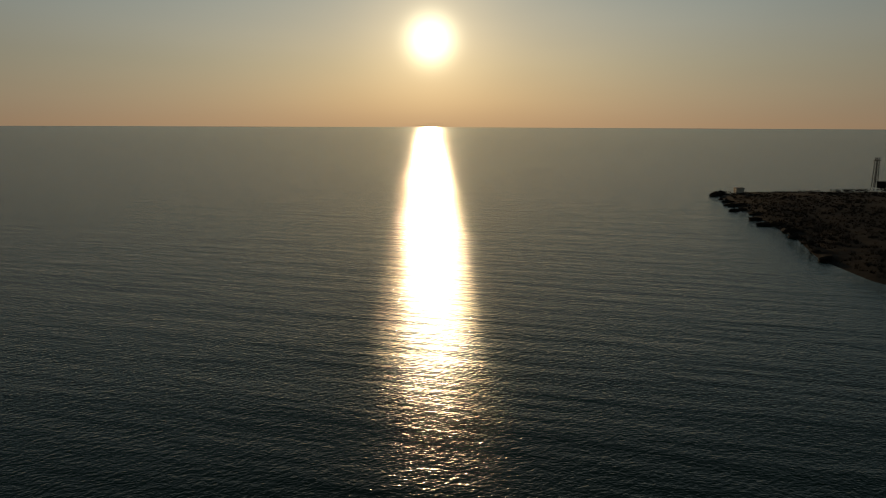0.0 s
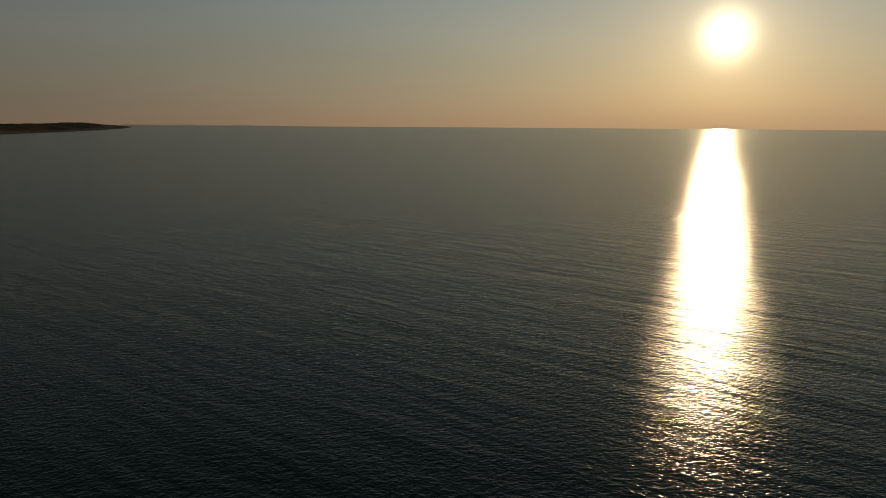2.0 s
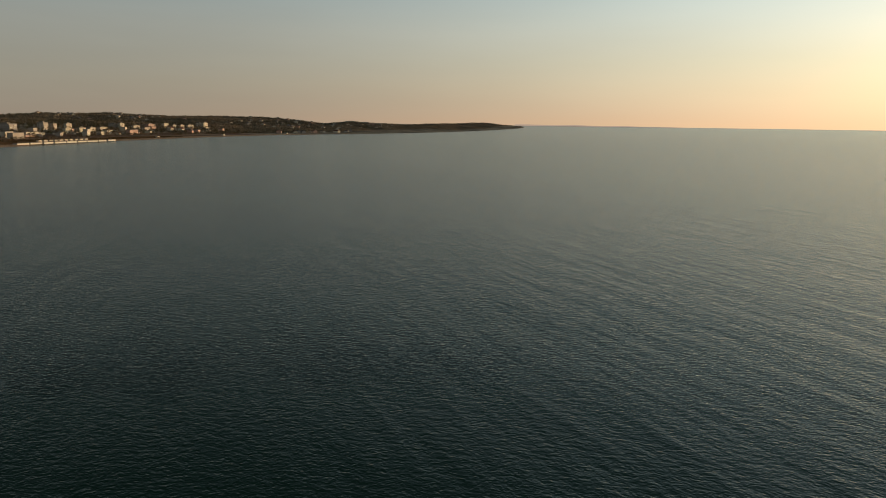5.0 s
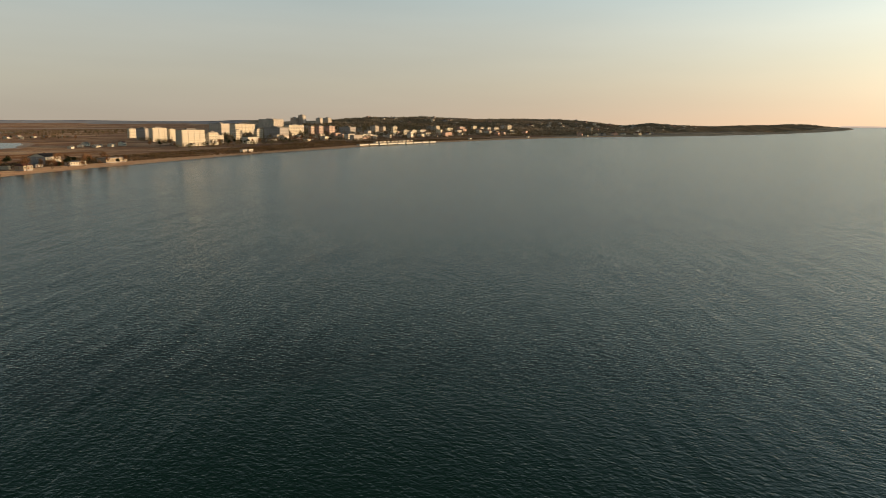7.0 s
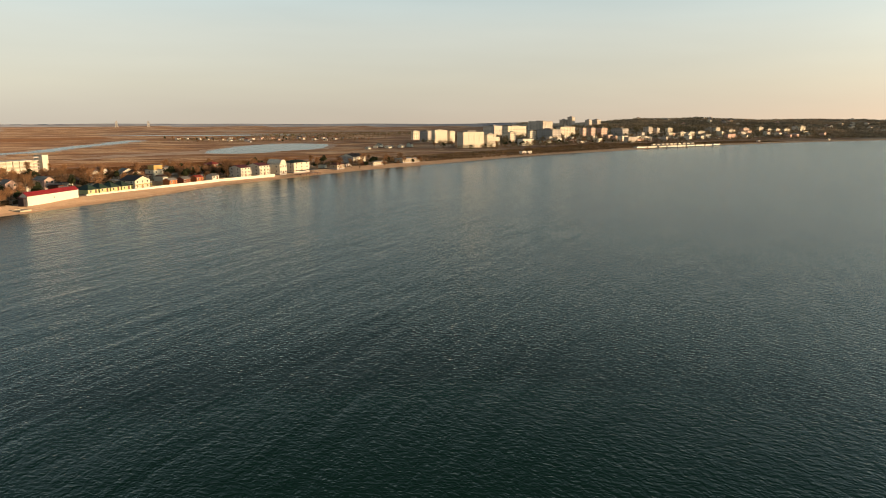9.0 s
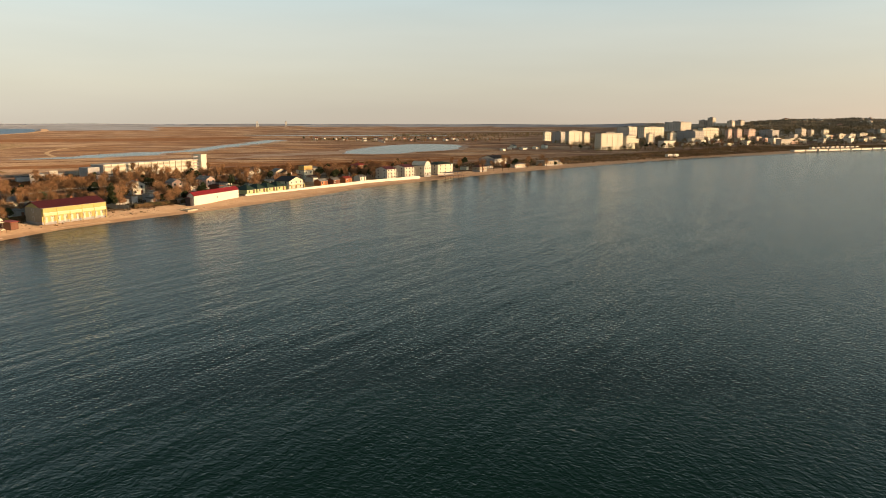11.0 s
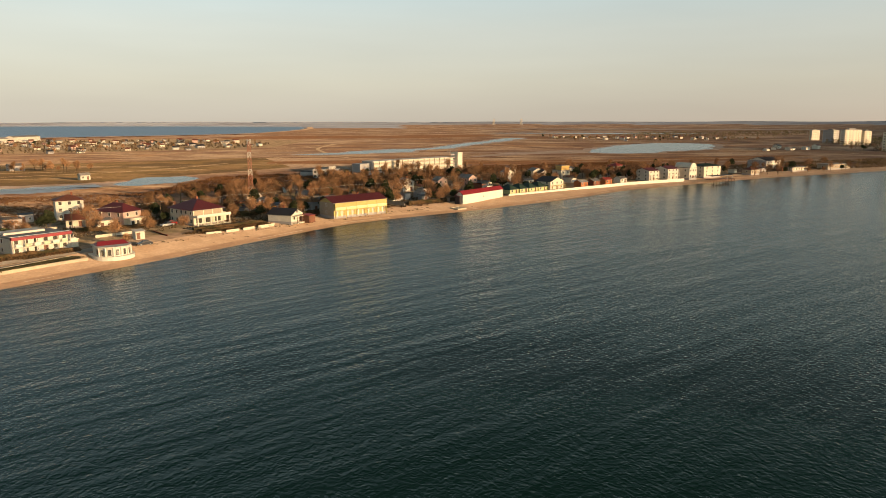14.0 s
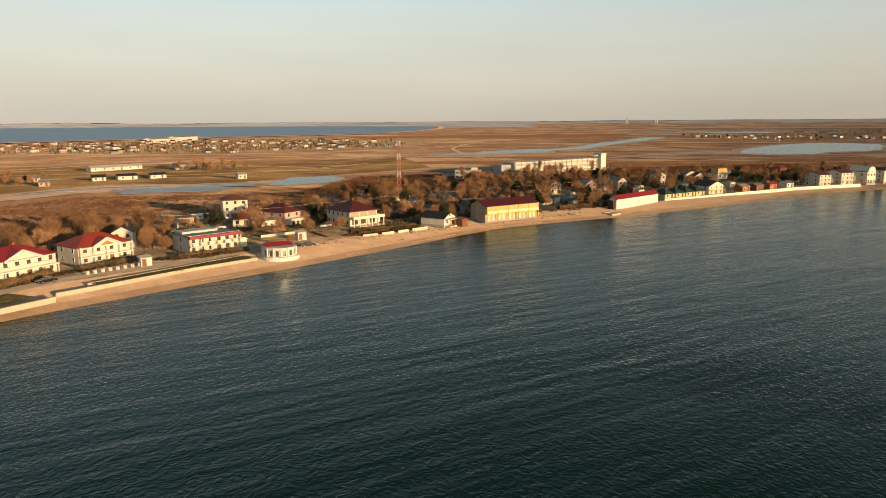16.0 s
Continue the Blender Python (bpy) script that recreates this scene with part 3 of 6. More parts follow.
patch("village_ground", ((-1000, 480), (-787, 600), (-640, 660), (-500, 770), (-400, 905)), ((-1170, 700), (-1090, 950), (-980, 1180), (-800, 1330), (-480, 1240)), YARD, 0.12, "dark yards and gardens of a low village", "ground", 8, 60)
patch("yards", ((-152, 70), (-150, 118), (-139, 158), (-118, 200), (-92, 246), (-52, 304), (0, 372), (60, 445), (130, 520)), ((-215, 90), (-205, 150), (-190, 210), (-165, 270), (-130, 330), (-90, 390), (-40, 450), (20, 510), (90, 570)), YARD, 0.07, "trodden yards and gardens behind the beach", "ground", 6, 15)
for pts, w in ((((-640, 400), (-480, 470), (-360, 500), (-262, 480)), 3), (((-620, 620), (-480, 700), (-380, 820), (-340, 960)), 5), (((-560, 360), (-527, 392), (-501, 480), (-440, 560), (-341, 736), (-300, 860)), 5), (((-420, 330), (-345, 405), (-300, 470), (-285, 560)), 3), (((-700, 520), (-560, 560), (-430, 640), (-330, 800)), 4), (((-295, 640), (-250, 690), (-180, 640), (-110, 600)), 4)):
    ribbon("dirt_track", pts, w, DIRT, 0.13, "pale dirt track across the field", "track")
for pts, w in ((((-560, 330), (-470, 420), (-380, 480), (-300, 520), (-240, 560)), 3), (((-520, 300), (-440, 380), (-350, 440), (-270, 470)), 2.5), (((-640, 480), (-520, 520), (-400, 600), (-320, 700), (-270, 760)), 4), (((-460, 300), (-400, 350), (-330, 380), (-290, 400)), 2.5)):
    ribbon("dirt_track", pts, w, DIRT, 0.136, "pale worn track across the field", "track")
ribbon("road", ((-150, 88), (-147, 106), (-146, 115), (-143, 127), (-138, 137), (-131, 152), (-125, 166), (-121, 176)), 5, PAVING, 0.14, "pale concrete promenade road above the beach", "road")
patch("salt_flat", ((-420, 3000), (-100, 2820), (300, 2760), (760, 2700), (1150, 2560)), ((-420, 3030), (-80, 3080), (320, 3060), (800, 2960), (1150, 2600)), SALT, 1.2, "pale salt flat near the horizon", "mud", 6, 25, 0.6)
patch("far_lagoon", ((-260, 2050), (-60, 1980), (160, 1960), (380, 2020)), ((-260, 2075), (-40, 2120), (180, 2130), (380, 2050)), POND, 0.5, "pale thin lagoon in the steppe", "lagoon", 6, 25, 0.6)
patch("salt_flat", ((-330, 2500), (0, 2330), (420, 2280), (800, 2250)), ((-330, 2540), (20, 2440), (440, 2390), (800, 2290)), SALT, 0.5, "grey salt flat far inland", "mud", 6, 25, 0.6)
patch("reed_belt", ((-250, 560), (-120, 580), (10, 600), (120, 660), (260, 780)), ((-260, 590), (-140, 640), (0, 660), (110, 720), (240, 800)), REED, 0.08, "darker reed belt before the lagoon", "reeds", 6, 25)
patch("reed_belt", ((-700, 1300), (-450, 1400), (-260, 1500), (-180, 1700)), ((-760, 1560), (-520, 1640), (-330, 1760), (-230, 1860)), REED, 0.2, "dark scrub on the steppe", "reeds", 6, 60)
for pts, w in ((((-270, 760), (-330, 900), (-360, 1100), (-330, 1400)), 5), (((-120, 600), (-60, 640), (20, 640), (110, 690), (230, 760), (330, 860)), 4), (((-620, 640), (-470, 720), (-380, 860), (-360, 1050)), 4), (((-330, 280), (-270, 330), (-215, 350), (-170, 372)), 4), (((40, 1180), (120, 1210), (230, 1200), (330, 1130)), 6)):
    ribbon("dirt_track", pts, w, DIRT, 0.14, "pale dirt track across the steppe", "track")


def steppe_strips(name, label, material, count, seed, thick):
    """Long uneven strips of other growth across the plain, too many to count."""
    rnd = random.Random(seed)
    bm = bmesh.new()
    for i in range(count):
        y = 500 + 1750 * rnd.random() ** 1.3
        x = rnd.uniform(-0.42 * y, 0.22 * y) + 20
        a, long, wide = radians(rnd.gauss(12, 14)), rnd.uniform(60, 260) * (0.5 + y / 1000), rnd.uniform(*thick) * (0.4 + y / 700)
        along, across = Vector((math.cos(a), math.sin(a))), Vector((-math.sin(a), math.cos(a)))
        n = max(6, int(long / 14))
        rows = []
        for k in range(n + 1):
            t = k / n
            c = Vector((x, y)) + along * long * (t - 0.5) + across * 18 * noise.noise((x / 50 + t * 3, y / 50, seed))
            w = wide * (4 * t * (1 - t)) ** 0.6 * (0.55 + 0.9 * abs(noise.noise((c.x / 30, c.y / 30, seed + 3)))) + 0.2
            rows.append([bm.verts.new((*(c + across * s * w), land(*(c + across * s * w)) + 0.024 + 0.0008 * i)) for s in (-0.5, 0.5)])
        for r, q in zip(rows, rows[1:]):
            bm.faces.new((r[0], q[0], q[1], r[1]))
    tagged(part(name, bm, material, smooth=True), label, "ground", kind="stuff")


steppe_strips("reed_strips", "dark strips of reed and wet ground across the steppe", REED_DARK, 62, 51, (5, 16))
steppe_strips("salt_strips", "pale strips of salt mud and dry grass across the steppe", SALT, 44, 52, (2, 7))

# ---------------------------------------------------------------- houses
WINDOWS = {}


def window_meshes(w, h, kind="white"):
    """Frame and pane of one window, made once for each size; it faces -y."""
    key = (w, h, kind)
    if key not in WINDOWS:
        f = bmesh.new()
        t = 0.09
        loops = []
        for y, d in ((0.02, 0), (-0.08, 0), (-0.08, t), (0.0, t)):
            loops.append([f.verts.new(p) for p in ((-w / 2 + d, y, d), (w / 2 - d, y, d), (w / 2 - d, y, h - d), (-w / 2 + d, y, h - d))])
        for a, b in zip(loops, loops[1:]):
            for k in range(4):
                f.faces.new((a[k], a[(k + 1) % 4], b[(k + 1) % 4], b[k]))
        meshes = []
        for name, bm, m in (("window", f, FRAME if kind == "white" else DOOR), ("pane", boxes((-w / 2 + t, -0.03, t, w / 2 - t, 0.015, h - t)), GLASS)):
            me = bpy.data.meshes.new(name)
            bm.to_mesh(me)
            bm.free()
            me.materials.append(m)
            meshes.append(me)
        WINDOWS[key] = meshes
    return WINDOWS[key]


def window(parent, x, y, z, w=1.2, h=1.4, turn=0, kind="white"):
    frame_mesh, pane_mesh = window_meshes(w, h, kind)
    ob = shared("window", frame_mesh, parent, pose(x, y, z, 0, 0, turn))
    shared("pane", pane_mesh, ob)
    return ob


def door(parent, x, y, z, w=1.0, h=2.05, turn=0):
    ob = part("door", boxes((-w / 2, -0.06, 0, w / 2, 0.02, h), (-w / 2 - 0.08, -0.09, 0, -w / 2, 0.02, h + 0.08), (w / 2, -0.09, 0, w / 2 + 0.08, 0.02, h + 0.08)), DOOR, parent)
    ob.matrix_basis = pose(x, y, z, 0, 0, turn)
    part("handle", boxes((w / 2 - 0.16, -0.12, 1.0, w / 2 - 0.1, -0.06, 1.1)), METAL, ob)


def slab(bm, quad, thick):
    """A sloping sheet with thickness from the corners of its upper face."""
    top = [Vector(p) for p in quad]
    n = (top[1] - top[0]).cross(top[-1] - top[0]).normalized()
    if n.z < 0:
        n = -n
    t = [bm.verts.new(p) for p in top]
    b = [bm.verts.new(p - n * thick) for p in top]
    k = len(t)
    bm.faces.new(t)
    bm.faces.new(b[::-1])
    for i in range(k):
        bm.faces.new((t[i], b[i], b[(i + 1) % k], t[(i + 1) % k]))


def roof_mesh(kind, L, D, eave, rh, over):
    bm = bmesh.new()
    x0, x1, y0, y1 = -over, L + over, -over, D + over
    z, zt = eave, eave + rh
    if kind == "hip":
        m = min(x1 - x0, y1 - y0) / 2
        if x1 - x0 >= y1 - y0:
            a, b = (x0 + m, (y0 + y1) / 2, zt), (x1 - m + 0.01, (y0 + y1) / 2, zt)
            faces = [[(x0, y0, z), (x1, y0, z), b, a], [(x1, y1, z), (x0, y1, z), a, b], [(x0, y1, z), (x0, y0, z), a], [(x1, y0, z), (x1, y1, z), b]]
        else:
            a, b = ((x0 + x1) / 2, y0 + m, zt), ((x0 + x1) / 2, y1 - m, zt)
            faces = [[(x0, y1, z), (x0, y0, z), a, b], [(x1, y0, z), (x1, y1, z), b, a], [(x0, y0, z), (x1, y0, z), a], [(x1, y1, z), (x0, y1, z), b]]
    elif kind == "gable_x":
        m = (y0 + y1) / 2
        faces = [[(x0, y0, z), (x1, y0, z), (x1, m, zt), (x0, m, zt)], [(x1, y1, z), (x0, y1, z), (x0, m, zt), (x1, m, zt)]]
    elif kind == "gable_y":
        m = (x0 + x1) / 2
        faces = [[(x0, y1, z), (x0, y0, z), (m, y0, zt), (m, y1, zt)], [(x1, y0, z), (x1, y1, z), (m, y1, zt), (m, y0, zt)]]
    else:
        return box(bm, x0, y0, z, x1, y1, z + rh)
    shell(bm, faces, 0.14)
    return bm


def shell(bm, faces, thick):
    """Sloping faces joined at their edges, with one thickness and a closed rim."""
    top, low, edges = {}, {}, {}
    for f in faces:
        for p in f:
            k = tuple(round(c, 3) for c in p)
            if k not in top:
                top[k], low[k] = bm.verts.new(p), bm.verts.new((p[0], p[1], p[2] - thick))
        ks = [tuple(round(c, 3) for c in p) for p in f]
        bm.faces.new([top[k] for k in ks])
        bm.faces.new([low[k] for k in ks[::-1]])
        for a, b in zip(ks, ks[1:] + ks[:1]):
            edges[(a, b)] = 1
    for a, b in edges:
        if (b, a) not in edges:
            bm.faces.new((top[a], low[a], low[b], top[b]))


def seams(parent, kind, L, D, eave, rh, over):
    """Thin standing ribs down the two long slopes of a metal roof."""
    bm = bmesh.new()
    x0, x1, y0, y1 = -over, L + over, -over, D + over
    m = min(x1 - x0, y1 - y0) / 2 if kind == "hip" else 0
    if kind == "gable_y" or x1 - x0 < y1 - y0:
        return
    for k in range(1, int((x1 - x0) / 0.9)):
        x = x0 + 0.9 * k
        run = min(1.0, min(x - x0, x1 - x) / m) if m else 1.0
        for y in (y0, y1):
            mid = y + ((y0 + y1) / 2 - y) * run
            bar(bm, (x, y, eave + 0.03), (x, mid, eave + rh * run + 0.03), 0.04, 0.04, 4)
    tagged(part("roof_ribs", bm, parent.data.materials[0], parent), kind="stuff")


def wall_mesh(kind, L, D, eave, rh):
    bm = boxes((0, 0, -0.6, L, D, eave))
    if kind == "gable_x":
        for x in (0.0, L - 0.2):
            tri(bm, ((x, 0, eave), (x, D, eave), (x, D / 2, eave + rh * 0.93)), (0.2, 0, 0))
    if kind == "gable_y":
        for y in (0.0, D - 0.2):
            tri(bm, ((0, y, eave), (L, y, eave), (L / 2, y, eave + rh * 0.93)), (0, 0.2, 0))
    return bm


def tri(bm, corners, deep):
    a = [bm.verts.new(p) for p in corners]
    b = [bm.verts.new(Vector(p) + Vector(deep)) for p in corners]
    bm.faces.new(a)
    bm.faces.new(b[::-1])
    for i in range(3):
        bm.faces.new((a[i], b[i], b[(i + 1) % 3], a[(i + 1) % 3]))


def house(name, label, at, angle, L, D, eave, roof, rh, wall, roof_mat, storeys=2, cols=4, side_cols=2, over=0.5, group="", kind="white", plinth=True, doors=1, chimney=True, win=(1.2, 1.4), z=None, category="house"):
    """A house with its front corner at a point, its front along x and its depth along y."""
    h = thing(name, label, category, pose(at[0], at[1], land(*at) + 0.07 if z is None else z, 0, 0, angle), group)
    body = part("wall", wall_mesh(roof, L, D, eave, rh), wall, h)
    if plinth:
        part("plinth", boxes((-0.06, -0.06, -0.6, L + 0.06, D + 0.06, 0.45)), GREY_WALL, h)
    top = part("roof", roof_mesh(roof, L, D, eave, rh, over), roof_mat, h)
    if roof in ("hip", "gable_x"):
        seams(top, roof, L, D, eave, rh, over)
    if chimney and roof != "flat":
        c = part("chimney", boxes((L * 0.62, D * 0.62, eave + rh * 0.3, L * 0.62 + 0.6, D * 0.62 + 0.6, eave + rh + 0.7), (L * 0.62 - 0.08, D * 0.62 - 0.08, eave + rh + 0.55, L * 0.62 + 0.68, D * 0.62 + 0.68, eave + rh + 0.7)), BRICK, top)
    step = eave / storeys
    for s in range(storeys):
        z0 = s * step + step * 0.33
        hh = min(win[1], step * 0.55)
        for c in range(cols):
            x = L * (c + 0.5) / cols
            if s == 0 and doors and c == cols // 2:
                door(h, x, 0, 0.15)
            else:
                window(h, x, 0, z0, min(win[0], L / cols * 0.6), hh, 0, kind)
        for c in range(side_cols):
            window(h, 0, D * (c + 0.5) / side_cols, z0, min(1.1, D / side_cols * 0.5), hh, -90, kind)
    # gutters along the front eave
    if roof in ("hip", "gable_x"):
        bm = bmesh.new()
        bar(bm, (-over, -over - 0.06, eave - 0.08), (L + over, -over - 0.06, eave - 0.08), 0.07, 0.07, 6)
        part("gutter", bm, METAL, h)
    return h


def balcony(parent, L, z, deep=1.3, posts=6, material=None, x0=0.0, roofed=False):
    """A gallery along a front: slab, rail with balusters, posts down to the ground."""
    g = part("balcony", boxes((x0, -deep, z - 0.18, x0 + L, -0.003, z)), material or WHITE, parent)
    rail = bmesh.new()
    box(rail, x0, -deep, z + 0.95, x0 + L, -deep + 0.07, z + 1.02)
    n = int(L / 0.45)
    for k in range(n + 1):
        x = x0 + L * k / n
        box(rail, x - 0.02, -deep + 0.015, z, x + 0.02, -deep + 0.055, z + 0.95)
    part("railing", rail, FRAME, g)
    for k in range(posts):
        x = x0 + (L - 0.25) * k / (posts - 1)
        part("post", boxes((x, -deep, -0.3, x + 0.25, -deep + 0.25, z - 0.18), *([(x, -deep, z, x + 0.25, -deep + 0.25, z + 2.7)] if roofed else [])), material or WHITE, g)


def pediment(parent, x, w, z, h, y=-0.5, material=None, roof_mat=None, tympanum=None):
    bm = bmesh.new()
    tri(bm, ((x - w / 2, y, z), (x + w / 2, y, z), (x, y, z + h)), (0, 2.5, 0))
    p = part("pediment", bm, material or WHITE, parent)
    trim = bmesh.new()
    for s in (-1, 1):
        bar(trim, (x + s * (w / 2 + 0.5), y - 0.2, z - 0.02), (x, y - 0.2, z + h + 0.3), 0.26, 0.26, 4)
    box(trim, x - w / 2 - 0.4, y - 0.35, z - 0.25, x + w / 2 + 0.4, y + 0.1, z)
    part("trim", trim, LIME, p)
    cover = bmesh.new()
    shell(cover, [[(x - w / 2 - 0.6, y - 0.25, z + 0.1), (x, y - 0.25, z + h + 0.45), (x, y + 3.6, z + h + 0.45), (x - w / 2 - 0.6, y + 3.6, z + 0.1)], [(x, y - 0.25, z + h + 0.45), (x + w / 2 + 0.6, y - 0.25, z + 0.1), (x + w / 2 + 0.6, y + 3.6, z + 0.1), (x, y + 3.6, z + h + 0.45)]], 0.12)
    part("gable_roof", cover, roof_mat or ROOF_RED, p)
    face = bmesh.new()
    tri(face, ((x - w * 0.3, y - 0.04, z + 0.18), (x + w * 0.3, y - 0.04, z + 0.18), (x, y - 0.04, z + h * 0.74)), (0, 0.037, 0))
    part("tympanum", face, tympanum or WHITE, p)


def near_houses():
    h = house("hotel", "white two-storey hotel with a bright red hipped roof", (-156, 110), 84, 17, 11, 5.0, "hip", 2.5, WHITE, ROOF_RED, 2, 6, 3, group="red-roofed hotels", category="hotel")
    pediment(h, 8.5, 8.5, 4.8, 1.9)
    part("cornice", boxes((-0.1, -1.2, 2.2, 17.1, -1.11, 2.5)), LIME, h)
    balcony(h, 17, 2.5, 1.1, 6)
    h = house("hotel", "white two-storey hotel with an orange-red hipped roof and pediment", (-153.5, 133), 77, 14.8, 10.5, 5.0, "hip", 2.8, WHITE, ROOF_ORANGE, 2, 4, 2, group="red-roofed hotels", category="hotel")
    pediment(h, 7.4, 7.0, 4.9, 1.7, -1.3, roof_mat=ROOF_ORANGE, tympanum=ORANGE_WALL)
    for z in (2.5, 4.9):
        part("cornice", boxes((-0.1, -1.32, z - 0.3, 14.9, -1.21, z)), LIME, h)
    balcony(h, 14.8, 2.5, 1.2, 5, roofed=True)
    h = house("guest_house", "white flat-roofed guest house with a red fascia and balconies", (-137.3, 156), 65, 15.4, 11, 4.8, "flat", 0.3, WHITE, ROOF_GREY, 2, 6, 1, 0.15, category="guest house")
    part("fascia", boxes((-0.3, -1.5, 4.5, 15.7, -0.35, 5.3)), ROOF_RED, h, "red metal fascia")
    part("roof_edge", boxes((-0.3, -0.34, 5.12, 15.7, 0.5, 5.42)), METAL, h, "galvanised roof edge behind the fascia")
    part("shed_roof", boxes((1, 6.5, 5.1, 12, 11.6, 5.7)), WHITE_PAINT, h)
    for k in range(7):
        x = 0.4 + 2.43 * k
        part("gallery_panel", boxes((x + 0.3, -1.33, 2.5, x + 1.9, -1.27, 3.3)), GREEN_PANEL if k % 2 else LIME, h)
    balcony(h, 15.4, 2.4, 1.25, 6, roofed=True)
    part("annex", boxes((15.42, 2, -0.3, 19, 8, 2.2), (15.42, 1.8, 2.2, 19.2, 8.2, 2.4)), CREAM, h)
    h = house("villa", "white three-storey villa with a brown hipped roof", (-175.5, 219.5), 44, 9.3, 8.5, 7.3, "hip", 1.9, WHITE, ROOF_BROWN, 3, 3, 3, 0.6, category="house")
    part("porch", boxes((6.5, -3.5, -0.3, 12.5, -0.01, 2.8), (6.2, -3.8, 2.8, 12.8, -0.01, 3.0)), CREAM, h)
    h = house("brick_house", "pinkish house with a dark red hipped roof and a white bay", (-141, 209.5), 79, 8, 12.5, 5.3, "hip", 2.7, PINK, ROOF_MAROON, 2, 2, 3, 0.6)
    part("bay", boxes((0.3, -2.6, -0.3, 7.4, -0.02, 2.9), (0.0, -2.9, 2.9, 7.7, -0.02, 3.1)), CREAM, h)
    for x in (1.6, 3.9, 6.1):
        window(h, x, -2.6, 0.8, 1.5, 1.5)
    h = house("villa", "large cream house with a maroon hipped roof", (-119, 217), 63, 12, 14.5, 5.5, "hip", 3.1, CREAM, ROOF_MAROON, 2, 0, 5, 0.8)
    for k in range(3):
        part("shutter_panel", boxes((0.5 + 3.8 * k, -0.08, 3.45, 3.9 + 3.8 * k, -0.004, 5.2)), BEIGE_WALL, h, "tan roller shutter")
        window(h, 2.2 + 3.8 * k, 0, 0.7, 2.6, 2.0)
    part("balcony_front", boxes((-0.2, -2.8, 3.16, 13.5, -2.7, 3.9)), LIME, h)
    part("veranda", boxes((-0.2, -2.8, -0.3, 13.5, -0.01, 0.2), (-0.2, -2.8, 2.9, 13.5, -0.01, 3.15)), CREAM, h)
    for k in range(6):
        part("column", boxes((-0.1 + 2.6 * k, -2.7, 0.2, 0.25 + 2.6 * k, -2.4, 2.9)), WHITE, h)
    part("annex", boxes((12.02, 3, -0.3, 15.5, 9, 3.4)), CREAM, h)
    h = house("beach_house", "small white house with a steep charcoal roof", (-88, 229.5), 78, 7.4, 10, 2.9, "gable_y", 2.0, WHITE, ROOF_DARK, 1, 2, 0, 0.5)
    part("porch", boxes((0.5, -2.4, -0.3, 6.8, -0.01, 0.15), (0.3, -2.5, 2.4, 7.0, -0.01, 2.6)), CREAM, h)
    for x in (0.5, 3.5, 6.6):
        part("post", boxes((x, -2.3, 0.15, x + 0.15, -2.15, 2.4)), DOOR, h)
    window(h, 3.7, 0, 3.3, 1.1, 1.1)
    h = house("motel", "long yellow two-storey motel with a maroon roof", (-78, 246.5), 54, 25, 9.5, 5.5, "gable_x", 2.1, YELLOW, ROOF_MAROON, 2, 10, 1, 0.6, category="motel")
    balcony(h, 25, 2.75, 1.2, 6, YELLOW, roofed=True)
    for k in range(5):
        x = 0.3 + 4.95 * k
        part("screen", boxes((x, -1.16, 3.85, x + 4.6, -1.1, 5.4)), YELLOW, h, "plain yellow gallery screen")
        part("rail_panel", boxes((x, -1.26, 2.78, x + 4.6, -1.2, 3.7)), LIME_YELLOW, h, "pale yellow gallery rail")
        for j in range(2):
            part("door_leaf", boxes((x + 0.9 + 2.1 * j, -0.14, 0.1, x + 1.7 + 2.1 * j, -0.11, 2.1)), CREAM, h, "cream ground-floor door")
    part("side_wall", boxes((-0.05, 0, -0.3, -0.003, 9.5, 5.5)), BEIGE_WALL, h, "beige siding gable end")
    h = house("boat_house", "long white beach building with a red roof and a tarred lean-to", (-37.2, 302), 64, 33.5, 3.6, 3.7, "gable_x", 1.6, LIME, ROOF_RED, 1, 1, 1, 0.3, doors=0, chimney=False, win=(0.9, 0.8), plinth=False, category="building")
    part("lean_to", boxes((-1.4, 0.8, -0.5, -0.03, 3.5, 2.8)), TIMBER_AND_SHADE, h, "tarred timber lean-to")
    bm = bmesh.new()
    slab(bm, [(-1.7, 0.5, 2.9), (-0.02, 0.5, 2.9), (-0.02, 3.7, 3.3), (-1.7, 3.7, 3.3)], 0.1)
    part("lean_to_roof", bm, ROOF_MAROON, h)
    h = house("chalet", "cream gabled house with a charcoal roof", (-1, 367), 57, 12, 9, 4.6, "gable_y", 2.3, CREAM, ROOF_DARK, 2, 3, 2, 0.7, chimney=False)
    balcony(h, 12, 2.4, 1.3, 4, YELLOW)
    # a rounded kiosk at the end of the promenade
    k = thing("kiosk", "round-fronted white beach kiosk with a red roof", "kiosk", pose(-113.5, 165.5, land(-113.5, 165.5) - 0.2, 0, 0, 50))
    k.scale = (0.84, 0.84, 0.95)
    for name, r, z0, z1, m in (("wall", 5.2, -0.5, 2.7, WHITE), ("terrace", 6.5, -0.9, 0.25, LIME), ("cornice", 5.6, 2.7, 3.0, WHITE_PAINT)):
        bm = bmesh.new()
        pts = [(-r, r * 0.9)] + [(r * math.cos(a), r * math.sin(a)) for a in [math.pi + math.pi * i / 12 for i in range(13)]] + [(r, r * 0.9)]
        lo, hi = [bm.verts.new((*p, z0)) for p in pts], [bm.verts.new((*p, z1)) for p in pts]
        bm.faces.new(hi)
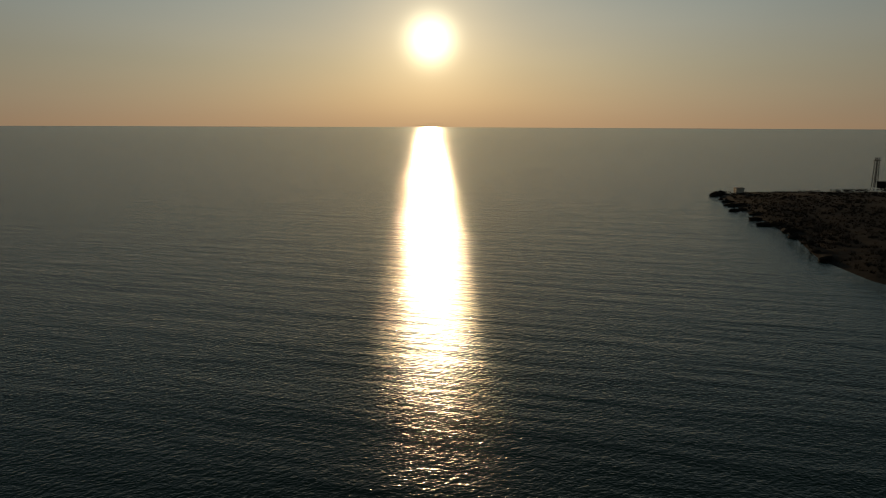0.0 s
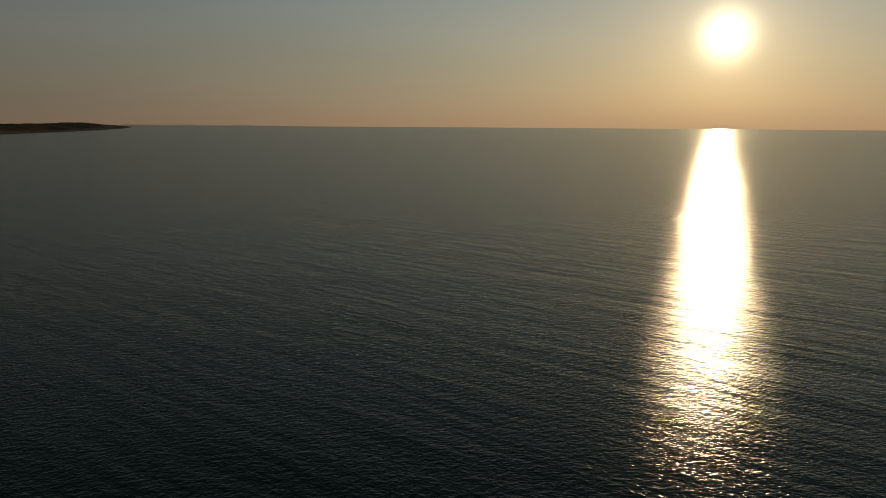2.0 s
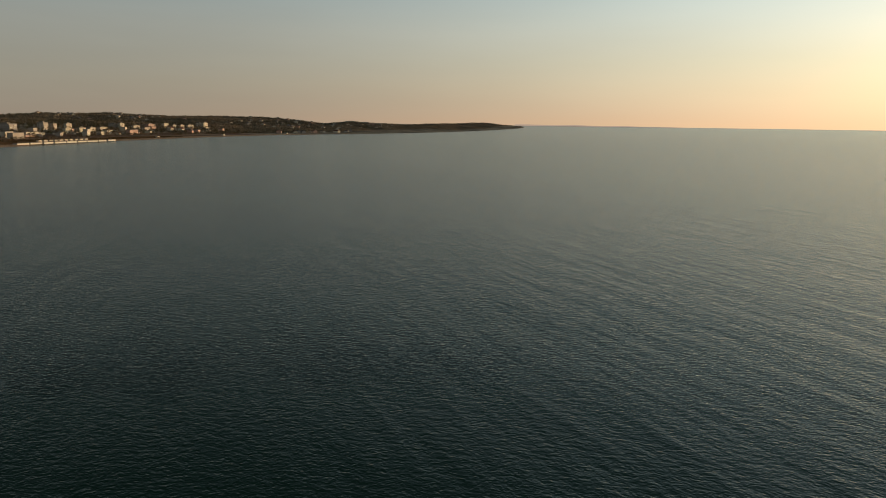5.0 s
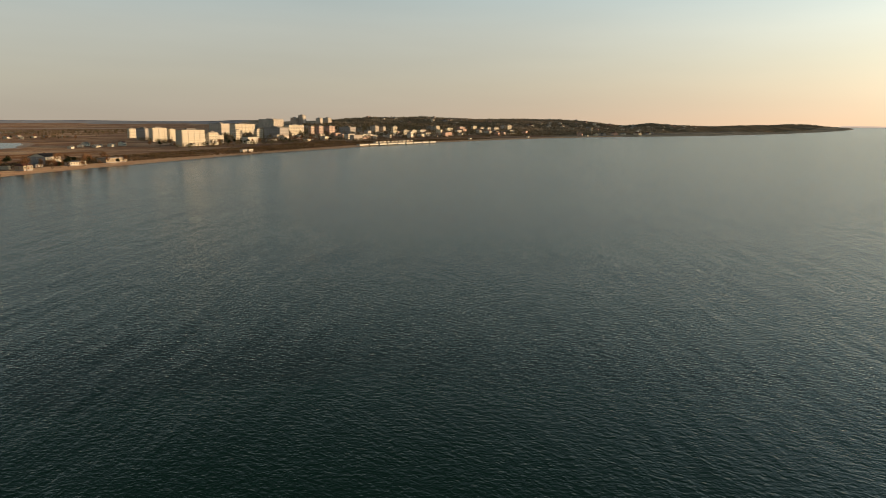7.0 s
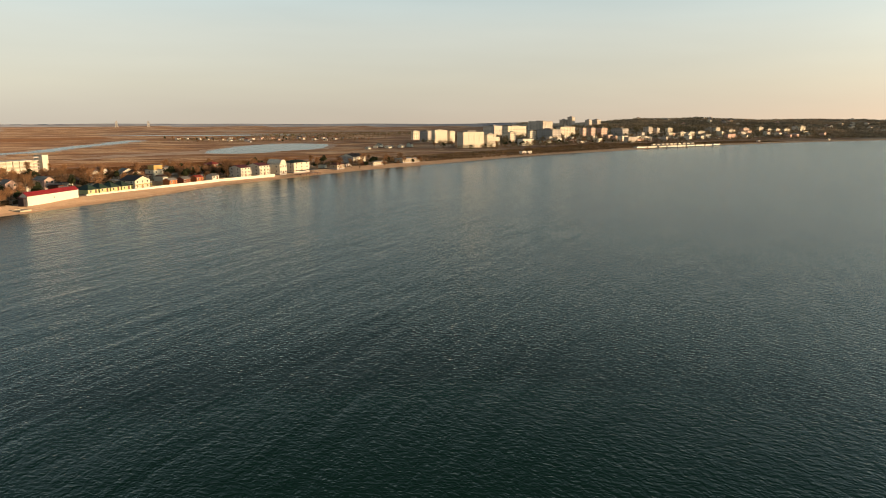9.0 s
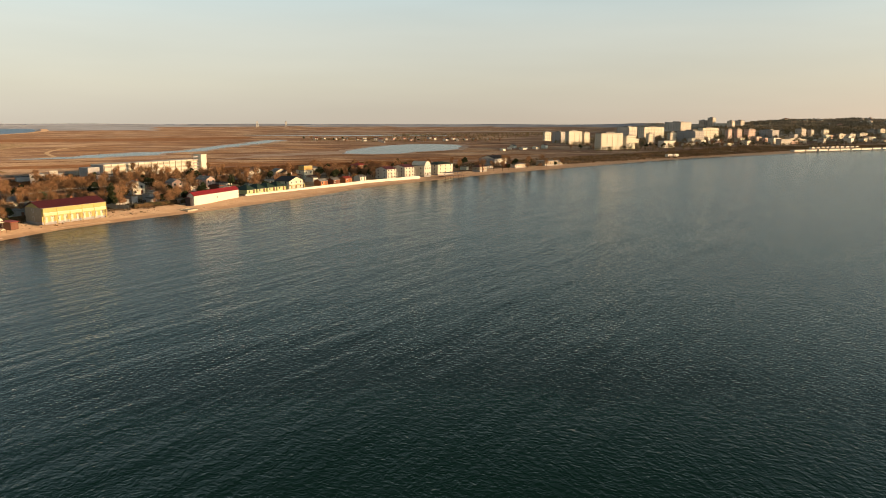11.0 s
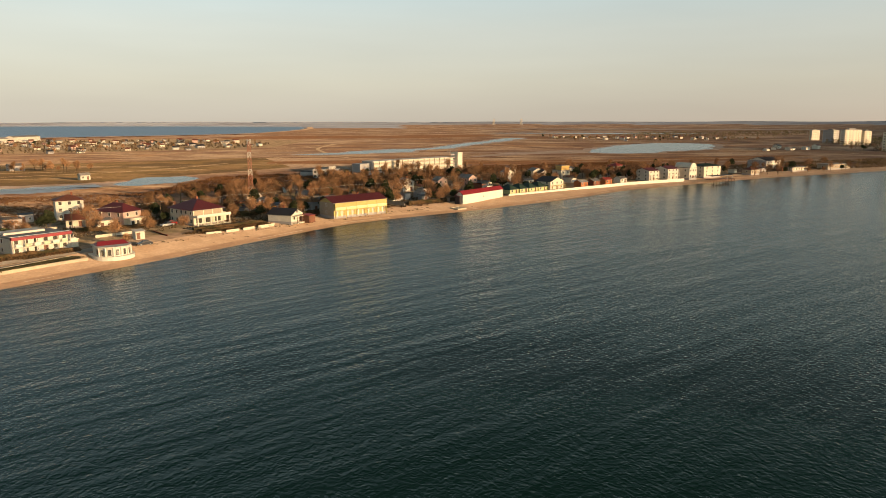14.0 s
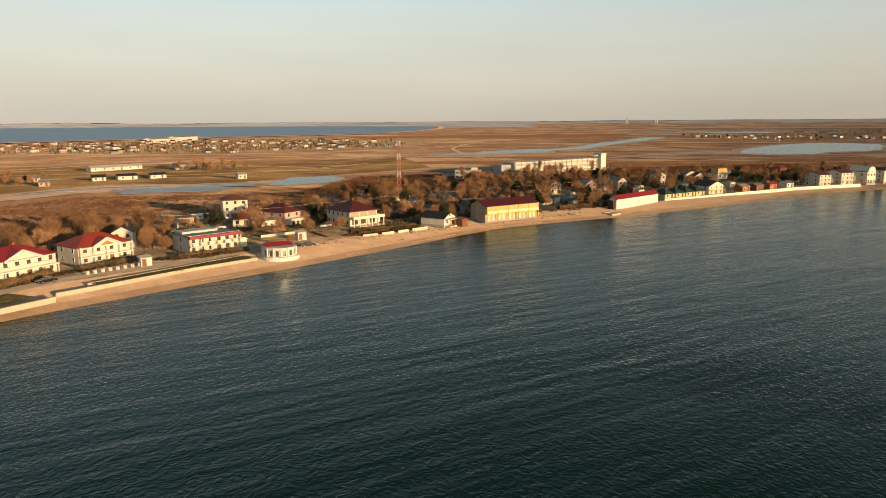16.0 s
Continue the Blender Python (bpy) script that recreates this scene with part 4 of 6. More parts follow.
        for i in range(len(pts)):
            bm.faces.new((lo[i], lo[(i + 1) % len(pts)], hi[(i + 1) % len(pts)], hi[i]))
        part(name, bm, m, k)
    bm = bmesh.new()
    for f in ([(-5.0, -0.5, 3.02), (5.0, -0.5, 3.02), (4.0, 2.4, 3.9), (-4.0, 2.4, 3.9)], [(5.0, 5.0, 3.02), (-5.0, 5.0, 3.02), (-4.0, 2.4, 3.9), (4.0, 2.4, 3.9)], [(-5.0, 5.0, 3.02), (-5.0, -0.5, 3.02), (-4.0, 2.4, 3.9)], [(5.0, -0.5, 3.02), (5.0, 5.0, 3.02), (4.0, 2.4, 3.9)]):
        slab(bm, f, 0.12)
    part("roof", bm, ROOF_RED, k)
    for i in range(7):
        a = math.pi + math.pi * (i + 0.5) / 7
        window(k, 5.2 * math.cos(a), 5.2 * math.sin(a), 0.4, 1.15, 1.9, math.degrees(a) + 90)
    for i in range(8):
        a = math.pi + math.pi * i / 7
        bm = bmesh.new()
        bar(bm, (5.5 * math.cos(a), 5.5 * math.sin(a), 0.25), (5.5 * math.cos(a), 5.5 * math.sin(a), 2.7), 0.24, 0.2, 8)
        part("column", bm, LIME, k)
    # cottages between the shore row and the long block
    for x, y, w, d, e, wall, rf, lab in ((-76, 347, 6.5, 7, 5.0, WHITE, ROOF_GREY, "white gabled cottage with a grey roof"), (-60, 361, 6, 7, 4.8, PINK, ROOF_GREY, "pink gabled cottage with a pale roof"), (-50, 385, 5.5, 6, 4.6, WHITE, ROOF_GREY, "narrow white cottage among bare trees"),
                                      (-46, 377, 5.5, 6, 5.0, PINK, ROOF_GREY, "pinkish cottage among bare trees"), (-30, 416, 6.5, 6.5, 5.4, WHITE, ROOF_GREY, "white two-storey cottage with a pale hipped roof"), (-14, 432, 7, 7, 5.4, CREAM, ROOF_GREY, "cream two-storey cottage with a pale roof"),
                                      (-9, 430, 6, 6, 4.6, WHITE, ROOF_DARK, "white cottage with a charcoal roof"), (-112, 297, 8, 6, 2.6, CREAM, ROOF_GREY, "low cream house with a slate roof"),
                                      (-32, 462, 6, 6, 4.5, WHITE, ROOF_GREY, "small white cottage by the trees"), (-166, 156, 6, 6, 4.8, CREAM, ROOF_DARK, "narrow cream house with a dark gabled roof"), (-160, 205, 6, 5, 2.6, CREAM, ROOF_BROWN, "low cream annexe with a brown roof"), (-136, 288, 6, 5, 3.0, CREAM, ROOF_DARK, "low cream shed with a dark roof"), (-96, 275, 9, 6, 2.7, WHITE, ROOF_GREY, "low white bungalow with a slate roof")):
        house("cottage", lab, (x, y), 38 + 14 * noise.noise((x / 7, y / 7, 0)), w, d, e, "gable_y" if e > 4 else "gable_x", 1.9, wall, rf, 2 if e > 4 else 1, 2, 1, 0.4, "cottages behind the beach")
    h = house("tower_house", "cream flat-roofed house with an ochre upper room", (3, 436), 44, 7.5, 8, 5.6, "flat", 0.3, CREAM, ROOF_GREY, 2, 2, 1, 0.3, chimney=False)
    part("upper_room", boxes((0.6, 0.4, 5.91, 7.2, 6, 8.6)), OCHRE, h, "ochre upper room")
    part("upper_roof", boxes((0.3, 0.1, 8.6, 7.5, 6.3, 8.8)), ROOF_GREY, h)
    # an arched hangar among the trees
    q = thing("arched_shed", "small pale arched shed with a dark opening", "shed", pose(-136, 329, land(-136, 329) + 0.05, 0, 0, 35))
    # the shell is closed; a flat dark disc stands in for the opening's shade
    for name, r, y0, y1, m in (("shell", 3.4, 0, 9, LIME), ("opening", 1.7, -0.06, -0.004, TIMBER_AND_SHADE)):
        bm = bmesh.new()
        arc = [(r * math.cos(math.pi * i / 14), r * math.sin(math.pi * i / 14)) for i in range(15)]
        front, back = ([bm.verts.new((x, y, z)) for x, z in arc] for y in (y0, y1))
        bm.faces.new(front)
        bm.faces.new(back[::-1])
        for i in range(14):
            bm.faces.new((front[i], back[i], back[i + 1], front[i + 1]))
        part(name, bm, m, q)
    # beach huts along the white wall
    for i in range(5):
        t = i / 4
        house("beach_hut", "small green beach hut with a dark green roof", (-20 + 17.6 * t, 343 + 24.5 * t), 54.5, 6.6, 8, 2.3, "hip", 2.3, LIME_GREEN, ROOF_GREEN, 1, 2, 0, 0.4, "green beach huts", chimney=False, plinth=False, category="beach hut")
    for x, y, m, r, lab in ((15, 389, ORANGE_WALL, ROOF_GREY, "orange board beach hut"), (22, 398, BRICK, ROOF_GREY, "brown board beach hut"), (29, 408, ORANGE_WALL, ROOF_ORANGE, "orange board beach hut"), (38, 419, WHITE, ROOF_GREY, "white flat beach cabin")):
        house("beach_hut", lab, (x, y), 52, 6, 5, 2.6, "gable_x", 1.2, m, r, 1, 2, 0, 0.3, "row of board beach huts", chimney=False, plinth=False, category="beach hut")
    # taller guest houses further along
    for x, y, w, d, e, wall, rf, roof, lab in ((55.5, 434, 9, 10, 6.2, WHITE, ROOF_MAROON, "gable_x", "white three-storey guest house with a maroon roof"), (68, 447.5, 10, 11, 6.6, WHITE, ROOF_MAROON, "gable_x", "white three-storey guest house with balconies"), (38, 468, 8, 8, 7, BRICK, ROOF_ORANGE, "hip", "red house with a red roof"),
                                            (93, 470, 18, 11, 7.0, CREAM, ROOF_GREEN, "hip", "cream guest house with a dark green roof"), (26, 452, 9, 9, 5, GREY_WALL, ROOF_GREY, "hip", "grey house with a slate roof"), (6, 470, 9, 9, 5, GREY_WALL, ROOF_GREY, "hip", "grey house behind bare trees")):
        h = house("guest_house", lab, (x, y), 46, w, d, e, roof, 1.6, wall, rf, 3 if e > 6 else 2, 3, 2, 0.4, "guest houses along the shore", category="guest house")
        if wall is WHITE:
            for z in (e / 3, e * 2 / 3):
                balcony(h, w, z, 1.2, 3, WHITE)
    h = house("arched_villa", "white villa with a rounded gable on the shore", (82, 456), 46, 7.5, 12, 6.8, "flat", 0.25, WHITE, ROOF_DARK, 2, 3, 2, 0.1, category="villa")
    bm = bmesh.new()
    n = 12
    ring = [(3.75 + 3.1 * math.cos(math.pi * i / n), 6.9 + 3.0 * math.sin(math.pi * i / n)) for i in range(n + 1)]
    f, b = [bm.verts.new((x, -0.15, z)) for x, z in ring], [bm.verts.new((x, 11.5, z)) for x, z in ring]
    bm.faces.new(f)
    bm.faces.new(b[::-1])
    for i in range(n):
        bm.faces.new((f[i], b[i], b[i + 1], f[i + 1]))
    part("vault", bm, WHITE, h)
    h = house("boat_house", "white house with a dark roof, its end greyed as shade", (152, 557), 42, 17, 15, 6.5, "gable_x", 2.4, WHITE, ROOF_DARK, 2, 4, 3, 0.4, category="house")
    # grey facing puts the shade of this side into the wall colour
    part("side_wall", boxes((-0.05, 0, -0.3, -0.003, 16, 6.5)), GREY_WALL, h, "gable end painted grey for its shade")
    house("bungalow", "low beige bungalow near the beach", (129, 502), 42, 9, 7, 3.2, "hip", 1.6, BEIGE_WALL, ROOF_BROWN, 1, 3, 1, 0.4)
    house("pavilion", "low beige flat-roofed beach pavilion", (198, 567), 38, 26, 9, 3.4, "flat", 0.4, BEIGE_WALL, ROOF_GREY, 1, 8, 1, 0.4, category="pavilion")
    house("pavilion", "long low beige beach store", (166, 541), 40, 18, 5, 2.4, "flat", 0.3, CREAM, ROOF_GREY, 1, 6, 1, 0.2, category="pavilion")
    p = thing("beach_platform", "dark timber platform over the sand", "platform", pose(91, 450.5, 0.6, 0, 0, 45))
    part("deck", boxes((0, -6, 1.6, 22, 0, 1.8)), DOOR, p)
    for i in range(8):
        part("stilt", boxes((0.5 + 3 * i, -5.6, -1.5, 0.75 + 3 * i, -5.35, 1.6)), BARK, p)
    part("canopy", boxes((0, -5, 4.0, 21, -0.4, 4.15)), ROOF_DARK, p)
    for i in range(5):
        part("post", boxes((0.4 + 5 * i, -4.8, 1.8, 0.6 + 5 * i, -4.6, 4.0)), METAL, p)


near_houses()


def sanatorium():
    """The long pale block with a stair tower at its end."""
    ang, L = 58, 82
    h = thing("sanatorium", "long cream three-storey block with a white stair tower", "building", pose(-124, 456, 2.0, 0, 0, ang))
    part("wall", boxes((0, 0, -0.5, L, 11, 8.7)), CREAM, h)
    part("roof", boxes((-0.3, -0.4, 8.7, L + 0.3, 11.4, 9.1)), WHITE_PAINT, h)
    # end facing in grey, so its shade is part of the colour
    part("end_wall", boxes((-0.12, 0, -0.5, -0.003, 11, 8.7)), GREY_WALL, h, "end wall painted blue-grey for its shade")
    part("side_wing", boxes((-9, 3, -0.5, -0.13, 11, 7.6)), GREY_WALL, h)
    t = part("tower", boxes((L + 0.5, -4, -0.5, L + 6, 3, 12.2), (L + 0.3, -4.2, 12.2, L + 6.2, 3.2, 12.5)), WHITE, h, "white stair tower")
    for k in range(5):
        part("balcony", boxes((L - 4.5, -1.4, 1.6 + 2.2 * k, L + 0.45, -0.01, 1.8 + 2.2 * k), (L - 4.5, -1.4, 1.8 + 2.2 * k, L + 0.45, -1.3, 2.6 + 2.2 * k)), GREY_WALL, h)
    for s in range(3):
        z = 2.9 * s
        part("loggia", boxes((0.4, -0.05, z + 0.9, L - 5, -0.003, z + 2.3)), PALE_GLAZING, h, "pale glazed loggia strip")
        part("parapet", boxes((0.2, -0.9, z - 0.1, L - 4.8, -0.06, z + 0.9)), WHITE_PAINT, h)
        for c in range(14):
            part("pier", boxes((0.2 + 5.5 * c, -0.8, z + 0.9, 0.5 + 5.5 * c, -0.06, z + 2.8)), CREAM, h)
    bm = bmesh.new()
    for x in np.linspace(L - 6, L + 6, 7):
        bar(bm, (x, 1, 12.5 if x > L else 9.1), (x, 1, 14.4), 0.06)
    bar(bm, (L - 6, 1, 14.4), (L + 6, 1, 14.4), 0.06)
    bar(bm, (L - 6, 1, 13.4), (L + 6, 1, 13.4), 0.06)
    part("sign_frame", bm, METAL, t)
    h = thing("office_block", "blue-grey two-storey office block among trees", "building", pose(-153, 419, 2.0, 0, 0, 14))
    part("wall", boxes((0, 0, -0.5, 16, 9, 5.4)), GREY_WALL, h)
    part("roof", boxes((-0.3, -0.3, 5.4, 16.3, 9.3, 5.7)), WHITE_PAINT, h)
    part("roof_hut", boxes((10, 3, 5.7, 14, 6, 7.4)), WHITE, h)
    for s in range(2):
        for c in range(6):
            window(h, 1.6 + 2.6 * c, 0, 0.9 + 2.6 * s, 1.8, 1.4)
    for k in range(2):
        x, y = ((-128, 446), (-166, 432))[k]
        h = thing("garage_row", "low dark garage row with white roof vents", "garages", pose(x, y, 2.0, 0, 0, 20 + 10 * k), "garages")
        part("wall", boxes((0, 0, -0.4, 26, 7, 3.2)), GREY_WALL, h)
        part("roof", boxes((-0.3, -0.3, 3.2, 26.3, 7.3, 3.5)), ROOF_DARK, h)


sanatorium()


def mast():
    """A red and white lattice mast, its sections in turn."""
    top = 27.2
    m = thing("radio_mast", "red and white lattice radio mast with antennas", "mast", pose(-139, 303, 2.05, 0, 0, 30))
    n = 10
    for k in range(n):
        z0, z1 = top * k / n, top * (k + 1) / n
        r0, r1 = 1.05 - 0.045 * k, 1.05 - 0.045 * (k + 1)
        bm = bmesh.new()
        corners = [(-1, -1), (1, -1), (1, 1), (-1, 1)]
        for i, (cx, cy) in enumerate(corners):
            nx, ny = corners[(i + 1) % 4]
            bar(bm, (cx * r0, cy * r0, z0), (cx * r1, cy * r1, z1), 0.13, 0.13, 4)
            bar(bm, (cx * r0, cy * r0, z0), (nx * r1, ny * r1, z1), 0.08, 0.08, 4)
            bar(bm, (nx * r0, ny * r0, z0), (cx * r1, cy * r1, z1), 0.08, 0.08, 4)
            bar(bm, (cx * r1, cy * r1, z1), (nx * r1, ny * r1, z1), 0.09, 0.09, 4)
        part("section", bm, WHITE_PAINT if k % 3 == 1 else RED_PAINT, m)
    part("platform", boxes((-1.0, -1.0, top, 1.0, 1.0, top + 0.12)), METAL, m)
    for i in range(6):
        a = i * math.tau / 6
        bm = bmesh.new()
        box(bm, -0.12, -0.08, top - 1.6, 0.12, 0.08, top + 0.5)
        bmesh.ops.transform(bm, matrix=pose(0.95 * math.cos(a), 0.95 * math.sin(a), 0, 0, 0, math.degrees(a) + 90), verts=bm.verts)
        part("antenna", bm, WHITE_PAINT, m)
    part("equipment_cabin", boxes((2, -1.5, -0.2, 5, 1.5, 2.4)), WHITE_PAINT, m)


mast()


# ---------------------------------------------------------------- apartment blocks and far houses
def block(x, y, w, top, style):
    """A block whose sea front faces the low sun and whose west end lies in shade."""
    wall = {"c": CREAM, "d": GREY_WALL, "g": PANEL_WALL, "p": PINK}[style]
    z0 = land(x, y)
    bearing = math.degrees(math.atan2(y + 40, x - 40))
    turn = 25.0
    lit = {"c": 0.78, "d": 0.35, "g": 0.4, "p": 0.6}[style]
    L = max(6, w * lit / abs(math.sin(radians(bearing - turn))))
    depth = max(6, w * (1 - lit) / abs(math.cos(radians(bearing - turn))))
    h = thing("apartment_block", {"c": "cream panel apartment block lit by low sun", "d": "grey apartment block with a shaded end", "g": "tall grey panel apartment block above the bay", "p": "pinkish narrow apartment block near the shore"}[style], "apartment block",
              pose(x, y, z0, 0, 0, turn), "apartment blocks round the bay")
    e = max(9.0, top - z0)
    x0, x1, y0, y1 = -L / 2, L / 2, -depth / 2, depth / 2
    part("wall", boxes((x0, y0, -2, x1, y1, e)), wall, h)
    part("roof", boxes((x0 - 0.3, y0 - 0.3, e, x1 + 0.3, y1 + 0.3, e + 0.5), (x0 * 0.4, y0 * 0.4, e + 0.5, x1 * 0.4, y1 * 0.4, e + 2.4)), ROOF_GREY, h)
    n = max(3, int(e / 3))
    bays, ends = max(2, int(L / 5)), max(1, int(depth / 5))
    panes, slabs = [], []
    for s in range(n):
        z = e * s / n + 1.0
        panes += [(x0 + L * (b + 0.25) / bays, y0 - 0.06, z, x0 + L * (b + 0.75) / bays, y0 - 0.003, z + 1.3) for b in range(bays)]
        panes += [(x0 - 0.06, y0 + depth * (b + 0.3) / ends, z, x0 - 0.003, y0 + depth * (b + 0.7) / ends, z + 1.3) for b in range(ends)]
        if s:
            slabs += [(x0 + L * (b + 0.1) / bays, y0 - 1.1, e * s / n + 0.1, x0 + L * (b + 0.9) / bays, y0 - 0.07, e * s / n + 1.0) for b in range(0, bays, 2)]
    tagged(part("glazing", boxes(*panes), CURTAIN, h), kind="stuff")
    tagged(part("balcony_front", boxes(*slabs), WHITE_PAINT, h), kind="stuff")


BLOCKS_WEST = ((443, 1407, 17, 20, "c"), (422, 1257, 23, 22, "d"), (419, 1162, 28, 24, "c"), (446, 1176, 12, 22, "c"), (392, 925, 38, 24, "c"), (430, 945, 16, 20, "c"), (671, 1541, 45, 30, "g"), (469, 1029, 21, 14, "c"), (680, 1429, 53, 30, "c"),
               (556, 1156, 13, 20, "c"), (593, 1150, 13, 22, "c"), (630, 1155, 45, 25, "d"), (736, 1291, 38, 29, "c"))
BLOCKS_MIDDLE = ((905, 1766, 67, 41, "g"), (984, 1782, 22, 46, "g"), (1003, 1772, 21, 53, "g"), (1046, 1749, 20, 45, "g"), (1090, 1782, 24, 46, "g"), (734, 1213, 11, 27, "p"), (758, 1222, 14, 27, "p"), (790, 1236, 20, 27, "p"),
                 (863, 1288, 36, 25, "d"), (989, 1373, 21, 27, "g"), (1016, 1379, 15, 25, "g"), (1056, 1387, 13, 25, "c"))
BLOCKS_EAST = ((1021, 1290, 15, 16, "c"), (1054, 1303, 13, 17, "c"), (1094, 1322, 18, 18, "c"), (1190, 1412, 21, 25, "g"), (1203, 1402, 12, 26, "c"), (1228, 1382, 18, 14, "c"), (1316, 1438, 25, 24, "p"), (1363, 1437, 13, 26, "c"),
               (1392, 1437, 14, 16, "c"), (1419, 1439, 13, 16, "c"), (1455, 1447, 17, 17, "c"), (1529, 1492, 16, 28, "g"), (1540, 1481, 14, 28, "c"))
for row in BLOCKS_WEST + BLOCKS_MIDDLE + BLOCKS_EAST:
    block(*row)


def far_house_kind(wall, roof, w, d, e, rh, label):
    h = thing("village_house", label, "house", pose(0, 0, -60), "village houses")
    part("wall", wall_mesh("gable_x", w, d, e, rh), wall, h)
    part("roof", roof_mesh("gable_x", w, d, e, rh, 0.4), roof, h)
    for c in range(3):
        part("window", boxes((w * (c + 0.5) / 3 - 0.6, -0.06, 1.0, w * (c + 0.5) / 3 + 0.6, -0.003, 2.3)), GLASS, h)
    return h


def inside(x, y, poly):
    n, ok = len(poly), False
    for i in range(n):
        (a, b), (c, d) = poly[i], poly[(i + 1) % n]
        if (b > y) != (d > y) and x < (c - a) * (y - b) / (d - b) + a:
            ok = not ok
    return ok


def scatter(poly, count, gap, rnd):
    xs, ys = [p[0] for p in poly], [p[1] for p in poly]
    got, tries = [], 0
    while len(got) < count and tries < count * 40:
        tries += 1
        x, y = rnd.uniform(min(xs), max(xs)), rnd.uniform(min(ys), max(ys))
        if inside(x, y, poly) and all((x - a) ** 2 + (y - b) ** 2 > gap * gap for a, b in got):
            got.append((x, y))
    return got


def villages():
    rnd = random.Random(5)
    kinds = [far_house_kind(*k) for k in ((WHITE, ROOF_GREY, 11, 8, 4, 2.4, "white village house with a grey roof"), (CREAM, ROOF_BROWN, 10, 8, 4, 2.6, "cream village house with a brown roof"), (WHITE, ROOF_GREY, 15, 7, 3.2, 1.6, "long low white village house"),
                                          (PINK, ROOF_BROWN, 9, 9, 5.0, 2.6, "pink two-storey village house"), (GREY_WALL, ROOF_DARK, 10, 8, 4, 2.4, "grey village house with a dark roof"), (WHITE, ROOF_BROWN, 9, 8, 5.4, 2.4, "white two-storey village house"))]
    spots = []
    for poly, count, gap in ((((-1000, 480), (-787, 590), (-640, 650), (-541, 690), (-412, 880), (-470, 1060), (-660, 1180), (-880, 1130), (-1080, 900)), 150, 18), (((-60, 1480), (97, 1290), (280, 1360), (345, 1470), (240, 1640), (0, 1640)), 34, 30),
                             (((225, 890), (270, 870), (330, 1000), (290, 1060)), 8, 18), (((600, 1020), (1100, 1220), (1500, 1330), (1480, 1400), (1000, 1290), (560, 1080)), 45, 26),
                             (((1900, 1300), (2500, 1350), (2700, 1700), (2200, 1900), (1700, 1650)), 70, 35), (((1300, 1700), (1700, 1700), (1900, 2200), (1500, 2300)), 36, 40), (((1540, 1200), (1900, 1200), (2000, 1260), (1600, 1270)), 14, 24)):
        spots += scatter(poly, count, gap, rnd)
    for x, y in spots:
        k = rnd.choice(kinds)
        size = rnd.uniform(1.0, 1.5) if x > 1250 else rnd.uniform(0.5, 0.92)
        copy_thing(k, pose(x, y, land(x, y) + 0.1, 0, 0, rnd.choice((30, 48, 60, 75)) + rnd.uniform(-8, 8))).scale = (size * rnd.uniform(0.8, 1.3), size, size * 0.9)
    for k in kinds:
        for o in (*k.children_recursive, k):
            bpy.data.objects.remove(o)
    # the largest pale halls of the plain
    for at, ang, L, D, e, wall, rf, lab in (((-932, 985), 105, 70, 18, 6.5, WHITE, ROOF_GREY, "large white resort hall near the far strand"), ((-958, 1072), 105, 95, 14, 8, WHITE, ROOF_GREY, "long cream resort block"), ((-444, 404), 72, 41, 8, 2.7, WHITE, WHITE_PAINT, "long white farm shed"),
                                         ((-371, 338), 56, 8, 7, 2.4, WHITE, ROOF_DARK, "white farm house with a dark roof"), ((-362, 350), 56, 12, 7, 2.5, WHITE, ROOF_DARK, "white farm barn with a dark roof"), ((-350, 366), 56, 10, 7, 2.4, CREAM, ROOF_DARK, "cream farm barn on the plain"),
                                         ((-290, 380), 60, 6, 4, 3.0, WHITE, ROOF_GREY, "white pump house by the flood water"), ((-408, 322), 40, 6, 4, 2.2, WHITE, ROOF_GREY, "small white farm house"), ((-372, 300), 40, 5.5, 4, 2.4, PINK, ROOF_GREY, "small pink farm house"), ((-395, 440), 60, 10, 7, 4, GREY_WALL, ROOF_GREY, "grey farm shed beside bare shrubs")):
        house("farm_building", lab, at, ang, L, D, e, "gable_x", 1.5 if D < 12 else 2.5, wall, rf, 1, max(2, int(L / 6)), 1, 0.3, "farm buildings on the plain", chimney=False, plinth=False, category="building")
    for x, y in ((-465, 4101), (-307, 4109)):
        z = land(x, y)
        t = thing("power_pylon", "pale tall power pylon on the horizon", "pylon", pose(x, y, z), "pylons on the horizon")
        bm = bmesh.new()
        for s in (-1, 1):
            for r in (-1, 1):
                bar(bm, (s * 7, r * 7, 0), (s * 2.5, r * 2.5, 34), 0.9, 0.6, 4)
        for k in range(6):
            w0, w1 = 7 - 4.5 * k / 6, 7 - 4.5 * (k + 1) / 6
            for r in (-1, 1):
                bar(bm, (-w0, r * w0, 34 * k / 6), (w1, r * w1, 34 * (k + 1) / 6), 0.5, 0.5, 4)
                bar(bm, (w0, r * w0, 34 * k / 6), (-w1, r * w1, 34 * (k + 1) / 6), 0.5, 0.5, 4)
        part("tower", bm, WHITE_PAINT, t)
        part("crossarm", boxes((-9, -1, 29, 9, 1, 30.2)), WHITE_PAINT, t)


villages()


